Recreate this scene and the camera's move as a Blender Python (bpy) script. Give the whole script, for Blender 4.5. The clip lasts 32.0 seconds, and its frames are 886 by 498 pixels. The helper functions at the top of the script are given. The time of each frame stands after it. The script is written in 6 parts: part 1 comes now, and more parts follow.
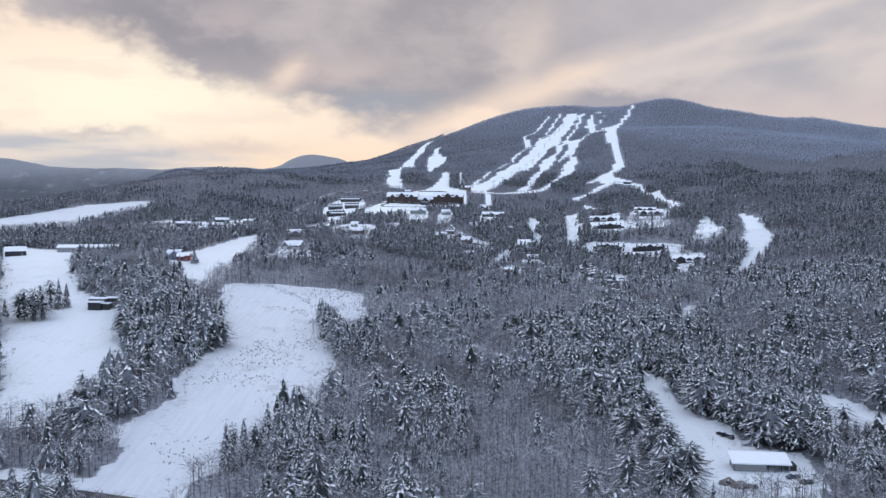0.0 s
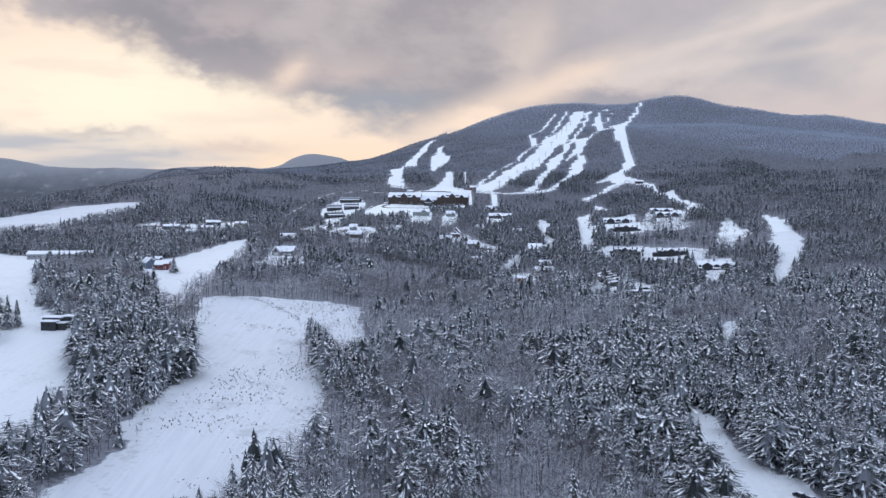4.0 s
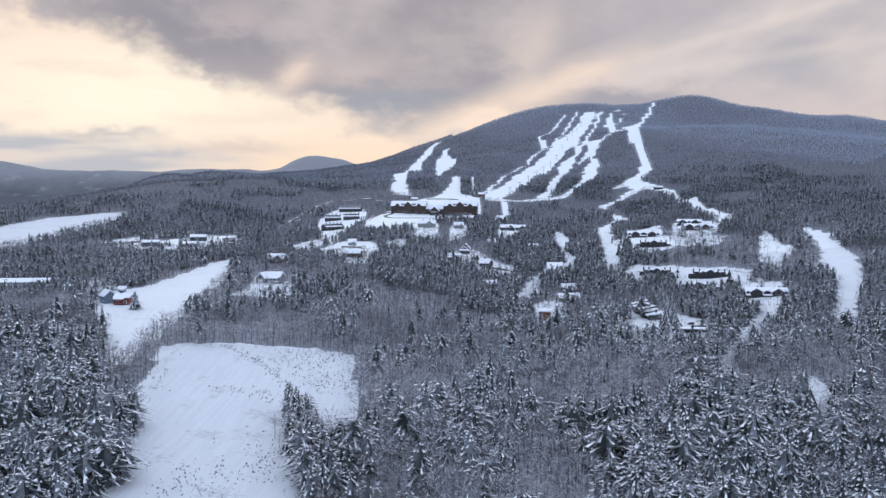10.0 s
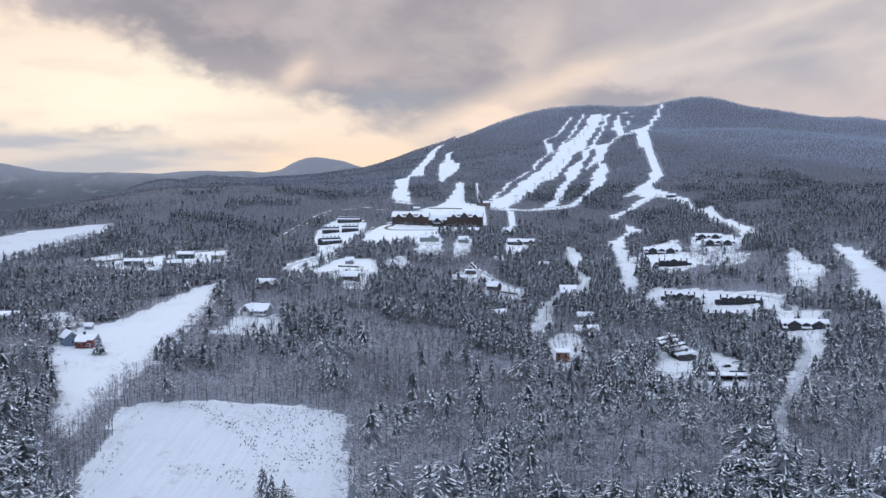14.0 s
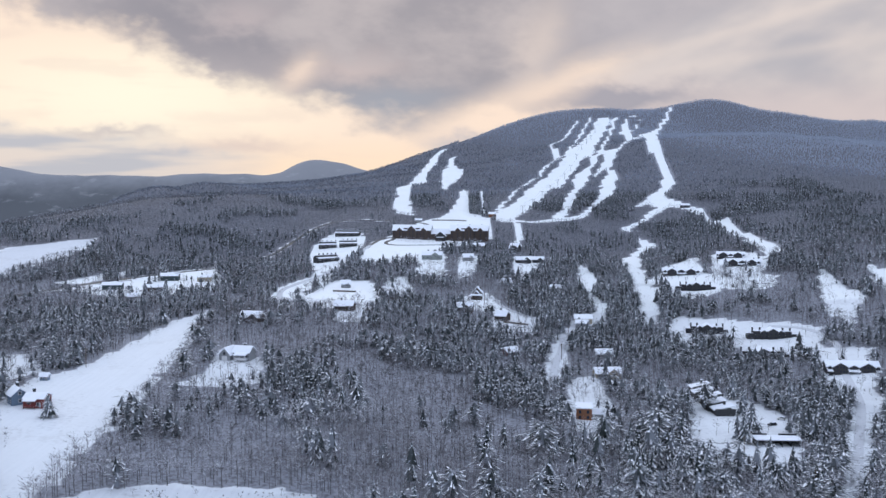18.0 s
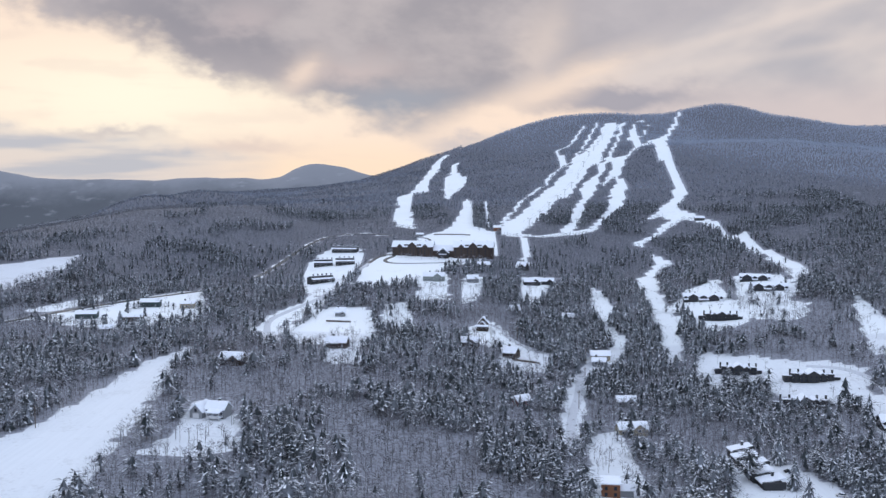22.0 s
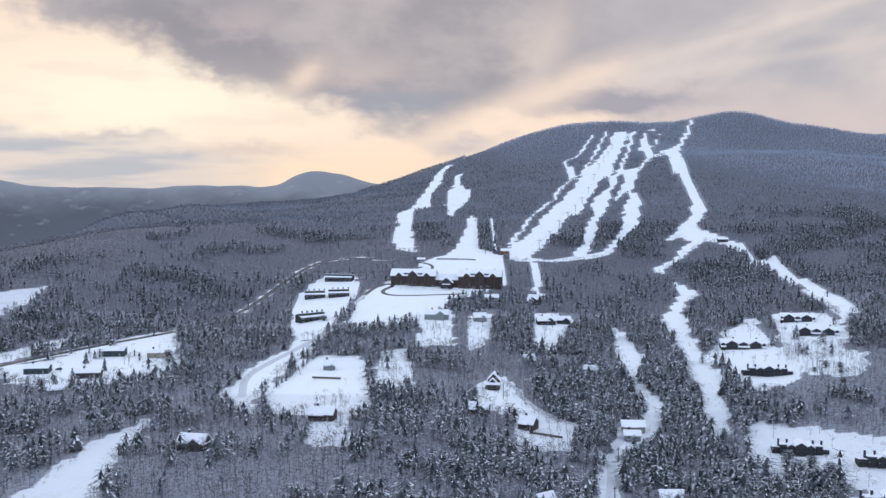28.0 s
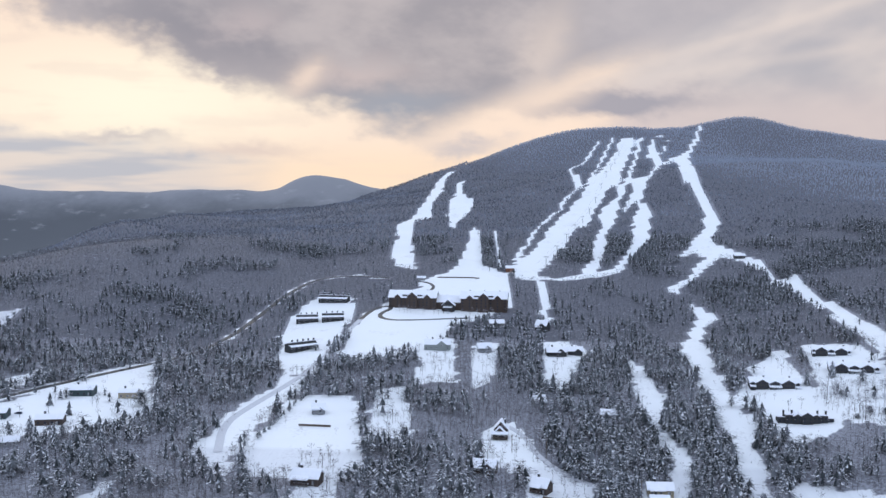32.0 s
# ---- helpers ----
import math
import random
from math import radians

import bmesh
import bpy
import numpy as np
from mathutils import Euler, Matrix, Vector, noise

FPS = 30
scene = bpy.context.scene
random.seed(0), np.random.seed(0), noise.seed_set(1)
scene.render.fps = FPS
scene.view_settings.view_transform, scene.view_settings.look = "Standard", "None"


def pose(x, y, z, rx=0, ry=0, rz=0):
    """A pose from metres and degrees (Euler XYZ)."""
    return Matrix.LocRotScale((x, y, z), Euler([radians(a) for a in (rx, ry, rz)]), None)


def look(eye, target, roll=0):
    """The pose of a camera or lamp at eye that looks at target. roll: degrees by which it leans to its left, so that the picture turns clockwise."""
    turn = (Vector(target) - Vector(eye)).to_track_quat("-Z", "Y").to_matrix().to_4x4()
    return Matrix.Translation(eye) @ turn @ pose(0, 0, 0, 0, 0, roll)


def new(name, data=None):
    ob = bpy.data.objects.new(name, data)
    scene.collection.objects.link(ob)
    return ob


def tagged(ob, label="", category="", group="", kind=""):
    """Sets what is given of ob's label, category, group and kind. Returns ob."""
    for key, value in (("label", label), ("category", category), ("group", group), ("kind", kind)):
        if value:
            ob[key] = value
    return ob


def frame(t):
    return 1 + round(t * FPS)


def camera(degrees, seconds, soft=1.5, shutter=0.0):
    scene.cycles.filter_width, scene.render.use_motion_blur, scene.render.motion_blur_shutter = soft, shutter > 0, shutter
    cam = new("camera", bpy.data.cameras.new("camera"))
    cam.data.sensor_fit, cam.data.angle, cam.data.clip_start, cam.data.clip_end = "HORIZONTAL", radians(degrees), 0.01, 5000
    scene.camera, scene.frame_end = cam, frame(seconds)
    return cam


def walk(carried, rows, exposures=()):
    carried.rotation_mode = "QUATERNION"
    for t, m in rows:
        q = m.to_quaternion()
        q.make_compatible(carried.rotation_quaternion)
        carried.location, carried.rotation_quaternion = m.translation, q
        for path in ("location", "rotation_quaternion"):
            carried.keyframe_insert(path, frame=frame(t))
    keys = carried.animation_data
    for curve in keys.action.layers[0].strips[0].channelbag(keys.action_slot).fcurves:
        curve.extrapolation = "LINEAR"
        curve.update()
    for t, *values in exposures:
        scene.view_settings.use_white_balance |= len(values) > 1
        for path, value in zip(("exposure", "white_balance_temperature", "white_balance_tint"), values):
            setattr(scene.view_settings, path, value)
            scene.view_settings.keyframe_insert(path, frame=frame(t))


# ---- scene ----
# ---- camera and its flight ----
cam = camera(49.88, 32.0, soft=1.45)
walk(cam, [
    (0, pose(0.00, 0.00, 100.00, 86.392, -0.179, 0.000)),
    (2, pose(-0.93, 34.76, 99.87, 86.363, -0.153, 0.083)),
    (4, pose(-2.23, 69.31, 100.85, 86.363, -0.108, 0.159)),
    (6, pose(-3.72, 103.56, 103.10, 86.357, -0.058, 0.227)),
    (8, pose(-5.23, 137.40, 106.81, 86.352, -0.021, 0.311)),
    (10, pose(-6.62, 170.92, 112.35, 86.345, 0.024, 0.398)),
    (12, pose(-7.61, 204.02, 119.28, 86.319, 0.046, 0.473)),
    (14, pose(-8.51, 236.96, 127.02, 86.269, 0.046, 0.545)),
    (16, pose(-9.32, 270.04, 134.97, 86.228, 0.056, 0.624)),
    (18, pose(-9.86, 303.51, 142.79, 86.233, 0.070, 0.710)),
    (20, pose(-10.30, 337.17, 150.38, 86.261, 0.063, 0.794)),
    (22, pose(-10.95, 370.78, 158.04, 86.287, 0.034, 0.860)),
    (24, pose(-11.95, 404.12, 165.53, 86.331, 0.019, 0.904)),
    (26, pose(-12.98, 437.42, 172.86, 86.391, 0.043, 0.940)),
    (28, pose(-13.89, 470.80, 180.10, 86.442, 0.072, 0.982)),
    (30, pose(-14.66, 504.01, 187.64, 86.487, 0.030, 1.025)),
    (32, pose(-15.29, 536.99, 195.25, 86.504, -0.048, 1.070)),
])

# ---- node helpers ----


class Nodes:
    """Short-hand for building a node tree."""

    def __init__(self, tree):
        self.tree = tree
        tree.nodes.clear()

    def add(self, kind, **values):
        node = self.tree.nodes.new(kind)
        for key, value in values.items():
            setattr(node, key, value)
        return node

    def put(self, socket, value):
        if isinstance(value, bpy.types.NodeSocket):
            self.tree.links.new(value, socket)
        else:
            socket.default_value = value

    def math(self, op, a, b=0.0, c=0.0):
        node = self.add("ShaderNodeMath", operation=op)
        for i, value in enumerate((a, b, c)):
            self.put(node.inputs[i], value)
        return node.outputs[0]

    def mix(self, fac, a, b):
        node = self.add("ShaderNodeMix", data_type="RGBA")
        self.put(node.inputs[0], fac)
        self.put(node.inputs[6], a)
        self.put(node.inputs[7], b)
        return node.outputs[2]

    def step(self, value, low, high):
        node = self.add("ShaderNodeMapRange", interpolation_type="SMOOTHSTEP")
        self.put(node.inputs[0], value)
        self.put(node.inputs[1], low)
        self.put(node.inputs[2], high)
        return node.outputs[0]

    def noise(self, vector, scale, detail=3.0, rough=0.55):
        node = self.add("ShaderNodeTexNoise")
        self.put(node.inputs["Vector"], vector)
        self.put(node.inputs["Scale"], scale)
        self.put(node.inputs["Detail"], detail)
        self.put(node.inputs["Roughness"], rough)
        return node.outputs["Fac"]

    def xyz(self, x, y, z):
        node = self.add("ShaderNodeCombineXYZ")
        for i, value in enumerate((x, y, z)):
            self.put(node.inputs[i], value)
        return node.outputs[0]

    def blob(self, u, v, u0, v0, su, sv, lean=0.0):
        """A soft bump round (u0, v0); lean tilts it."""
        du = self.math("SUBTRACT", u, u0)
        dv = self.math("SUBTRACT", self.math("SUBTRACT", v, v0), self.math("MULTIPLY", du, lean))
        du = self.math("DIVIDE", du, su)
        dv = self.math("DIVIDE", dv, sv)
        r = self.math("ADD", self.math("MULTIPLY", du, du), self.math("MULTIPLY", dv, dv))
        return self.math("EXPONENT", self.math("MULTIPLY", r, -1.0))


# ---- sky and sun: a winter dawn under broken cloud ----
SUN_AZIMUTH, SUN_HEIGHT = radians(-17), radians(9)
world = bpy.data.worlds.new("dawn_sky")
scene.world = world
world.use_nodes = True
n = Nodes(world.node_tree)
way = n.add("ShaderNodeSeparateXYZ")
n.put(way.inputs[0], n.add("ShaderNodeTexCoord").outputs["Generated"])
dx, dy, dz = way.outputs
ahead = n.math("MAXIMUM", dy, 0.25)
u = n.math("DIVIDE", dx, ahead)
v = n.math("DIVIDE", dz, ahead)
# clouds stretched along the wind
slant = n.xyz(n.math("MULTIPLY", n.math("ADD", u, n.math("MULTIPLY", v, 0.5)), 3.0), n.math("MULTIPLY", n.math("SUBTRACT", v, n.math("MULTIPLY", u, 0.10)), 5.0), 1.7)
puffs = n.noise(slant, 3.4, 4.0, 0.5)
fine = n.noise(slant, 9.0, 4.0, 0.55)
# long rays fanning out from the summit towards the upper right
fan = n.xyz(n.math("DIVIDE", n.math("SUBTRACT", v, 0.03), n.math("MAXIMUM", n.math("ADD", u, 0.14), 0.04)), n.math("MULTIPLY", u, 0.8), 3.3)
streaks = n.noise(fan, 9.0, 3.0, 0.5)
bands = n.noise(n.xyz(n.math("MULTIPLY", u, 5.0), n.math("MULTIPLY", v, 36.0), 6.1), 1.3, 3.0, 0.5)
wob = n.math("ADD", n.math("SUBTRACT", puffs, 0.5), n.math("MULTIPLY", n.math("SUBTRACT", fine, 0.5), 0.5))
wu = n.math("ADD", u, n.math("MULTIPLY", wob, 0.07))
wv = n.math("ADD", v, n.math("MULTIPLY", wob, 0.055))


def veil(base, colour, weight, *shape):
    """A soft bank of that colour laid over the sky so far; shape as for blob."""
    return n.mix(n.math("MULTIPLY", n.blob(wu, wv, *shape), weight), base, (*colour, 1))


# lower edge of the grey deck, from west to east
edge = n.add("ShaderNodeValToRGB")
stops = edge.color_ramp.elements
for i, (eu, ev) in enumerate(((-0.50, 0.215), (-0.445, 0.190), (-0.403, 0.172), (-0.332, 0.148), (-0.255, 0.124), (-0.235, 0.104), (-0.184, 0.094), (-0.142, 0.080), (-0.101, 0.064), (-0.042, 0.058), (-0.006, 0.070), (0.041, 0.083), (0.077, 0.106), (0.113, 0.138), (0.148, 0.160), (0.20, 0.186), (0.27, 0.215), (0.45, 0.245))):
    stop = stops[i] if i < 2 else stops.new(0.5)
    stop.position, stop.color = eu + 0.5, (ev * 4, ev * 4, ev * 4, 1)
n.put(edge.inputs[0], n.math("ADD", wu, 0.5))
above = n.math("SUBTRACT", wv, n.math("MULTIPLY", edge.outputs[0], 0.25))
deck = n.step(above, -0.014, 0.022)
# the bright west and the warm strip over the horizon
bright = n.mix(n.blob(u, v, -0.34, 0.095, 0.20, 0.062), (1.0, 0.80, 0.66, 1), (1.08, 0.97, 0.79, 1))
bright = n.mix(n.math("MULTIPLY", n.step(v, 0.065, 0.015), n.math("MULTIPLY", n.step(u, -0.32, -0.16), 0.75)), bright, (1.03, 0.79, 0.58, 1))
bright = n.mix(n.math("MULTIPLY", n.step(n.math("ADD", bands, n.math("MULTIPLY", fine, 0.3)), 0.62, 0.85), 0.30), bright, (0.82, 0.68, 0.60, 1))
# thin mauve cloud in the east, parted by rays
east = n.step(n.math("ADD", wu, n.math("MULTIPLY", n.math("SUBTRACT", streaks, 0.5), 0.16)), 0.10, 0.24)
mauve = n.mix(n.step(n.math("ADD", n.math("MULTIPLY", streaks, 0.7), n.math("MULTIPLY", puffs, 0.3)), 0.36, 0.66), (0.49, 0.475, 0.515, 1), (0.70, 0.63, 0.615, 1))
mauve = n.mix(n.math("MULTIPLY", n.step(v, 0.125, 0.075), 0.7), mauve, (0.70, 0.595, 0.585, 1))
front = n.mix(east, bright, mauve)
# the deck: soft grey, darker in the west, bluer where it hangs lowest, thin and rosy in places
cloud = n.mix(n.step(n.math("ADD", n.math("MULTIPLY", puffs, 0.65), n.math("MULTIPLY", fine, 0.35)), 0.34, 0.66), (0.385, 0.362, 0.395, 1), (0.53, 0.482, 0.495, 1))
cloud = veil(cloud, (0.30, 0.29, 0.335), 0.75, -0.27, 0.158, 0.11, 0.022, -0.25)
cloud = veil(cloud, (0.375, 0.395, 0.455), 0.9, -0.075, 0.082, 0.075, 0.020)
cloud = n.mix(n.math("MULTIPLY", n.step(u, 0.02, 0.20), 0.6), cloud, (0.52, 0.495, 0.535, 1))
cloud = veil(cloud, (0.93, 0.75, 0.63), 0.85, -0.160, 0.119, 0.022, 0.015, 0.5)
cloud = veil(cloud, (0.68, 0.56, 0.54), 0.55, -0.105, 0.122, 0.050, 0.016)
cloud = veil(cloud, (0.60, 0.51, 0.52), 0.5, -0.225, 0.172, 0.035, 0.014)
cloud = veil(cloud, (0.80, 0.68, 0.62), 0.6, 0.085, 0.145, 0.026, 0.040, 0.6)
front = n.mix(deck, front, cloud)
# one strong ray, and a fainter one under it
for slope_, start, wide_, weight in ((0.30, 0.0735, 0.0075, 0.55), (0.16, 0.083, 0.007, 0.30)):
    off = n.math("DIVIDE", n.math("SUBTRACT", n.math("SUBTRACT", v, start), n.math("MULTIPLY", n.math("ADD", u, n.math("MULTIPLY", wob, 0.03)), slope_)), wide_)
    ray = n.math("MULTIPLY", n.math("EXPONENT", n.math("MULTIPLY", n.math("MULTIPLY", off, off), -1.0)), n.math("MULTIPLY", n.step(u, 0.13, 0.24), weight))
    front = n.mix(ray, front, (0.80, 0.70, 0.655, 1))
# streaks of low cloud over the western valley
front = n.mix(n.math("MULTIPLY", n.math("MULTIPLY", n.step(n.math("ADD", wv, n.math("MULTIPLY", u, 0.10)), 0.030, 0.005), n.step(wu, -0.16, -0.30)), n.math("ADD", 0.45, n.math("MULTIPLY", n.step(bands, 0.35, 0.6), 0.5))), front, (0.52, 0.53, 0.585, 1))
front = veil(front, (0.60, 0.55, 0.55), 0.75, -0.36, 0.056, 0.065, 0.006)
front = veil(front, (0.70, 0.58, 0.545), 0.6, -0.215, 0.047, 0.06, 0.009)
front = veil(front, (0.60, 0.55, 0.57), 0.8, 0.010, 0.052, 0.036, 0.008)
# the cap that hugs the summit
cap = n.math("MINIMUM", n.math("ADD", n.blob(wu, wv, 0.170, 0.090, 0.092, 0.011, 0.04), n.math("MULTIPLY", n.blob(wu, wv, 0.172, 0.103, 0.050, 0.009), 0.75)), 1.0)
front = n.mix(n.math("MULTIPLY", cap, 0.95), front, (0.40, 0.385, 0.44, 1))
# the rest of the sky, an even pale overcast
rest = n.mix(n.noise(n.xyz(dx, dy, dz), 3.0, 3.0), (0.83, 0.97, 1.25, 1), (1.04, 1.17, 1.42, 1))
clear = n.add("ShaderNodeTexSky", sky_type="NISHITA", sun_disc=False, sun_elevation=SUN_HEIGHT, sun_rotation=SUN_AZIMUTH)
thin = n.add("ShaderNodeVectorMath", operation="SCALE")
n.put(thin.inputs[0], clear.outputs[0])
n.put(thin.inputs[3], 0.1)
rest = n.mix(0.12, rest, thin.outputs[0])
view = n.math("MULTIPLY", n.step(dy, 0.45, 0.75), n.step(v, 0.50, 0.26))
shade = n.add("ShaderNodeBackground")
n.put(shade.inputs[0], n.mix(view, rest, front))
n.put(shade.inputs[1], 1.0)
n.put(n.add("ShaderNodeOutputWorld").inputs[0], shade.outputs[0])

sun = new("sun", bpy.data.lights.new("sun", "SUN"))
sun.data.energy, sun.data.angle, sun.data.color = 0.6, radians(25), (1.0, 0.86, 0.68)
sun.matrix_world = look((-292, 956, 160), (0, 0, 0))

# ---- the lie of the land ----
# rounded hills and hollows: east, north, radius, height
MOUNTAIN = [
    (-1500, 3000, 600, -94), (-800, 3150, 350, -125), (-1050, 2350, 420, -34), (-650, 2650, 380, 26), (-330, 2950, 340, -34),
    (0, 3050, 330, 58), (220, 2960, 260, 46), (225, 2990, 170, 12), (430, 2880, 260, 110), (690, 2985, 155, 94), (850, 2930, 130, 22), (1123, 2900, 70, 9), (960, 2850, 330, 86),
    (1450, 3000, 480, 53), (330, 2480, 250, 39), (620, 2300, 300, 73), (1000, 2050, 420, 35), (0, 2500, 300, 23),
    (-120, 2100, 300, 18), (-520, 2050, 400, -44), (250, 1560, 180, -18), (-900, 1700, 450, -30), (1250, 2400, 420, 6)]
FOOTHILL = [
    (-565, 2249, 182, 42), (-590, 2135, 90, 18), (-930, 1739, 213, 30), (-944, 2534, 416, -12), (-564, 1862, 348, 23), (-526, 1866, 248, 15), (-448, 1931, 247, 27), (-472, 2203, 94, -15),
    (-25, 1472, 62, -5), (-520, 1500, 300, 12),
    (-480, 1400, 260, 8), (-250, 1400, 200, -24), (-50, 1420, 170, 5), (150, 1400, 170, -19), (350, 1300, 190, 3),
    (-130, 1150, 150, -2), (30, 1150, 150, -10), (190, 1150, 150, -5), (350, 1080, 160, -6), (-250, 930, 160, -5), (-90, 930, 150, 10),
    (60, 930, 150, -17), (220, 920, 150, -9), (-320, 750, 180, 11), (-150, 750, 150, 2), (160, 740, 150, -9), (-180, 560, 150, 15),
    (-40, 560, 150, -12), (110, 560, 150, 1), (-110, 400, 150, 9), (50, 380, 150, -4), (180, 380, 160, -4)]
def rough(x, y, size, seed):
    """Smooth value noise in -1..1 on a lattice of that size."""
    grid = np.random.RandomState(seed).uniform(-1, 1, (256, 256))
    gx, gy = x / size, y / size
    ix, iy = np.floor(gx).astype(int), np.floor(gy).astype(int)
    fx, fy = gx - ix, gy - iy
    fx, fy = fx * fx * (3 - 2 * fx), fy * fy * (3 - 2 * fy)
    ix, iy = ix % 255, iy % 255
    return (grid[ix, iy] * (1 - fx) + grid[ix + 1, iy] * fx) * (1 - fy) + (grid[ix, iy + 1] * (1 - fx) + grid[ix + 1, iy + 1] * fx) * fy


def height(x, y):
    x, y = np.asarray(x, float), np.asarray(y, float)
    z = -11 + 0.020 * x + 0.067 * y
    back, side = np.maximum(y - 3020, 0), np.maximum(-x - 600, 0)
    z = z - 0.22 * back ** 2 / (back + 200) - 0.16 * side ** 2 / (side + 300)
    for hx, hy, r, h in MOUNTAIN + FOOTHILL:
        z = z + h * np.exp(-((x - hx) ** 2 + (y - hy) ** 2) / r ** 2)
    # the far range beyond the valley
    crest = 196 + 45 * np.exp(-((x + 2150) / 260) ** 2) + 50 * np.exp(-((x + 640) / 110) ** 2) + 36 * np.exp(-((x + 500) / 130) ** 2) + 5 * rough(x, y * 0, 170, 8)
    share = np.exp(-((y - 4520) / 330) ** 2)
    z = z * (1 - share) + (crest + 7 * rough(x, y, 120, 9)) * share
    slope = np.clip((y - 1500) / 600, 0, 1)
    return z + slope * (5 * rough(x, y, 130, 3) + 2.5 * rough(x, y, 55, 4))


def ground_at(x, y):
    return float(height(x, y))


# ---- clearings, in plan ----
CLEARINGS = {}
CLEARINGS["west trail"] = [(-44, 2926), (-58, 2888), (-76, 2795), (-81, 2606), (-87, 2384), (-96, 2264), (-105, 2207), (-118, 2079), (-110, 1967), (-108, 1888), (-111, 1841), (-99, 1711), (-70, 1681), (-79, 1809), (-86, 1934), (-92, 2092), (-88, 2158), (-72, 2180), (-65, 2173), (-70, 2293), (-66, 2401), (-54, 2522), (-54, 2752), (-50, 2830), (-30, 2898)]
CLEARINGS["short glade"] = [(-20, 2721), (-27, 2658), (-28, 2438), (-31, 2302), (-34, 2216), (-32, 2065), (-24, 2048), (-19, 2133), (-6, 2192), (2, 2232), (9, 2375), (8, 2422), (-5, 2416), (-10, 2464), (-10, 2682), (-4, 2732)]
CLEARINGS["base area and lower trail"] = [(5, 2070), (-3, 1994), (-3, 1936), (-8, 1863), (-13, 1785), (-20, 1713), (-32, 1666), (-48, 1642), (-65, 1611), (-55, 1568), (32, 1552), (39, 1595), (40, 1669), (29, 1691), (10, 1714), (12, 1845), (12, 1941), (15, 2000)]
CLEARINGS["wide race trail"] = [(358, 2787), (343, 2738), (319, 2667), (295, 2595), (260, 2460), (228, 2377), (207, 2290), (179, 2224), (148, 2116), (126, 2033), (103, 1913), (85, 1839), (64, 1758), (45, 1685), (48, 1636), (63, 1632), (77, 1627), (80, 1681), (98, 1735), (118, 1821), (138, 1897), (162, 2003), (184, 2039), (200, 2106), (214, 2180), (236, 2242), (255, 2304), (269, 2326), (277, 2305), (296, 2393), (322, 2514), (345, 2616), (370, 2704), (392, 2778)]
CLEARINGS["second trail"] = [(279, 2331), (266, 2259), (233, 2190), (214, 2133), (210, 2062), (204, 2022), (185, 1948), (170, 1879), (163, 1817), (151, 1756), (139, 1721), (131, 1671), (145, 1671), (159, 1738), (179, 1812), (191, 1876), (199, 1949), (218, 2019), (238, 2087), (253, 2160), (265, 2220), (280, 2269), (303, 2347)]
CLEARINGS["third trail"] = [(439, 2798), (420, 2755), (405, 2688), (387, 2626), (384, 2552), (367, 2435), (345, 2368), (323, 2364), (304, 2346), (296, 2280), (281, 2231), (265, 2175), (253, 2132), (264, 2140), (281, 2187), (296, 2214), (286, 2161), (266, 2091), (252, 2032), (234, 1920), (210, 1818), (188, 1753), (172, 1706), (150, 1672), (176, 1693), (194, 1737), (213, 1783), (234, 1834), (256, 1909), (275, 2007), (280, 2042), (300, 2109), (306, 2166), (300, 2199), (316, 2270), (329, 2308), (359, 2385), (382, 2433), (404, 2546), (416, 2617), (421, 2694), (429, 2747)]
CLEARINGS["east trail"] = [(572, 2932), (542, 2839), (507, 2735), (469, 2652), (439, 2573), (396, 2344), (386, 2287), (392, 2256), (382, 2171), (374, 2111), (368, 2051), (350, 1978), (333, 1933), (307, 1859), (281, 1801), (262, 1766), (292, 1782), (293, 1760), (304, 1781), (325, 1827), (352, 1920), (368, 1958), (386, 2026), (390, 2092), (392, 2135), (405, 2200), (416, 2264), (415, 2303), (436, 2412), (484, 2639), (527, 2755), (563, 2861), (586, 2932)]
CLEARINGS["learner trail"] = [(228, 1567), (230, 1525), (222, 1481), (200, 1410), (182, 1382), (177, 1334), (167, 1282), (159, 1233), (153, 1187), (148, 1149), (145, 1105), (139, 1069), (135, 1034), (132, 1009), (143, 1009), (147, 1033), (150, 1068), (154, 1105), (159, 1153), (164, 1199), (173, 1248), (192, 1345), (206, 1408), (223, 1450), (240, 1483), (241, 1517), (235, 1543)]
CLEARINGS["traverse"] = [(308, 1824), (297, 1766), (285, 1739), (269, 1701), (254, 1661), (220, 1623), (226, 1594), (239, 1627), (248, 1645), (278, 1691), (302, 1736), (319, 1754), (330, 1743), (337, 1706), (344, 1683), (345, 1662), (332, 1614), (347, 1593), (339, 1546), (336, 1487), (335, 1440), (319, 1385), (314, 1337), (308, 1299), (298, 1238), (317, 1283), (326, 1343), (331, 1391), (350, 1473), (355, 1506), (359, 1548), (367, 1606), (378, 1646), (368, 1650), (355, 1618), (350, 1651), (351, 1682), (359, 1720), (355, 1741), (344, 1767), (339, 1799), (327, 1827)]
CLEARINGS["hotel back"] = [(-92, 1500), (40, 1500), (38, 1580), (-62, 1580)]
CLEARINGS["narrow trail"] = [(116, 1297), (116, 1256), (110, 1200), (106, 1161), (104, 1132), (103, 1100), (105, 1077), (99, 1044), (96, 1014), (102, 1014), (109, 1051), (114, 1076), (110, 1095), (107, 1115), (122, 1185), (124, 1213), (122, 1265)]
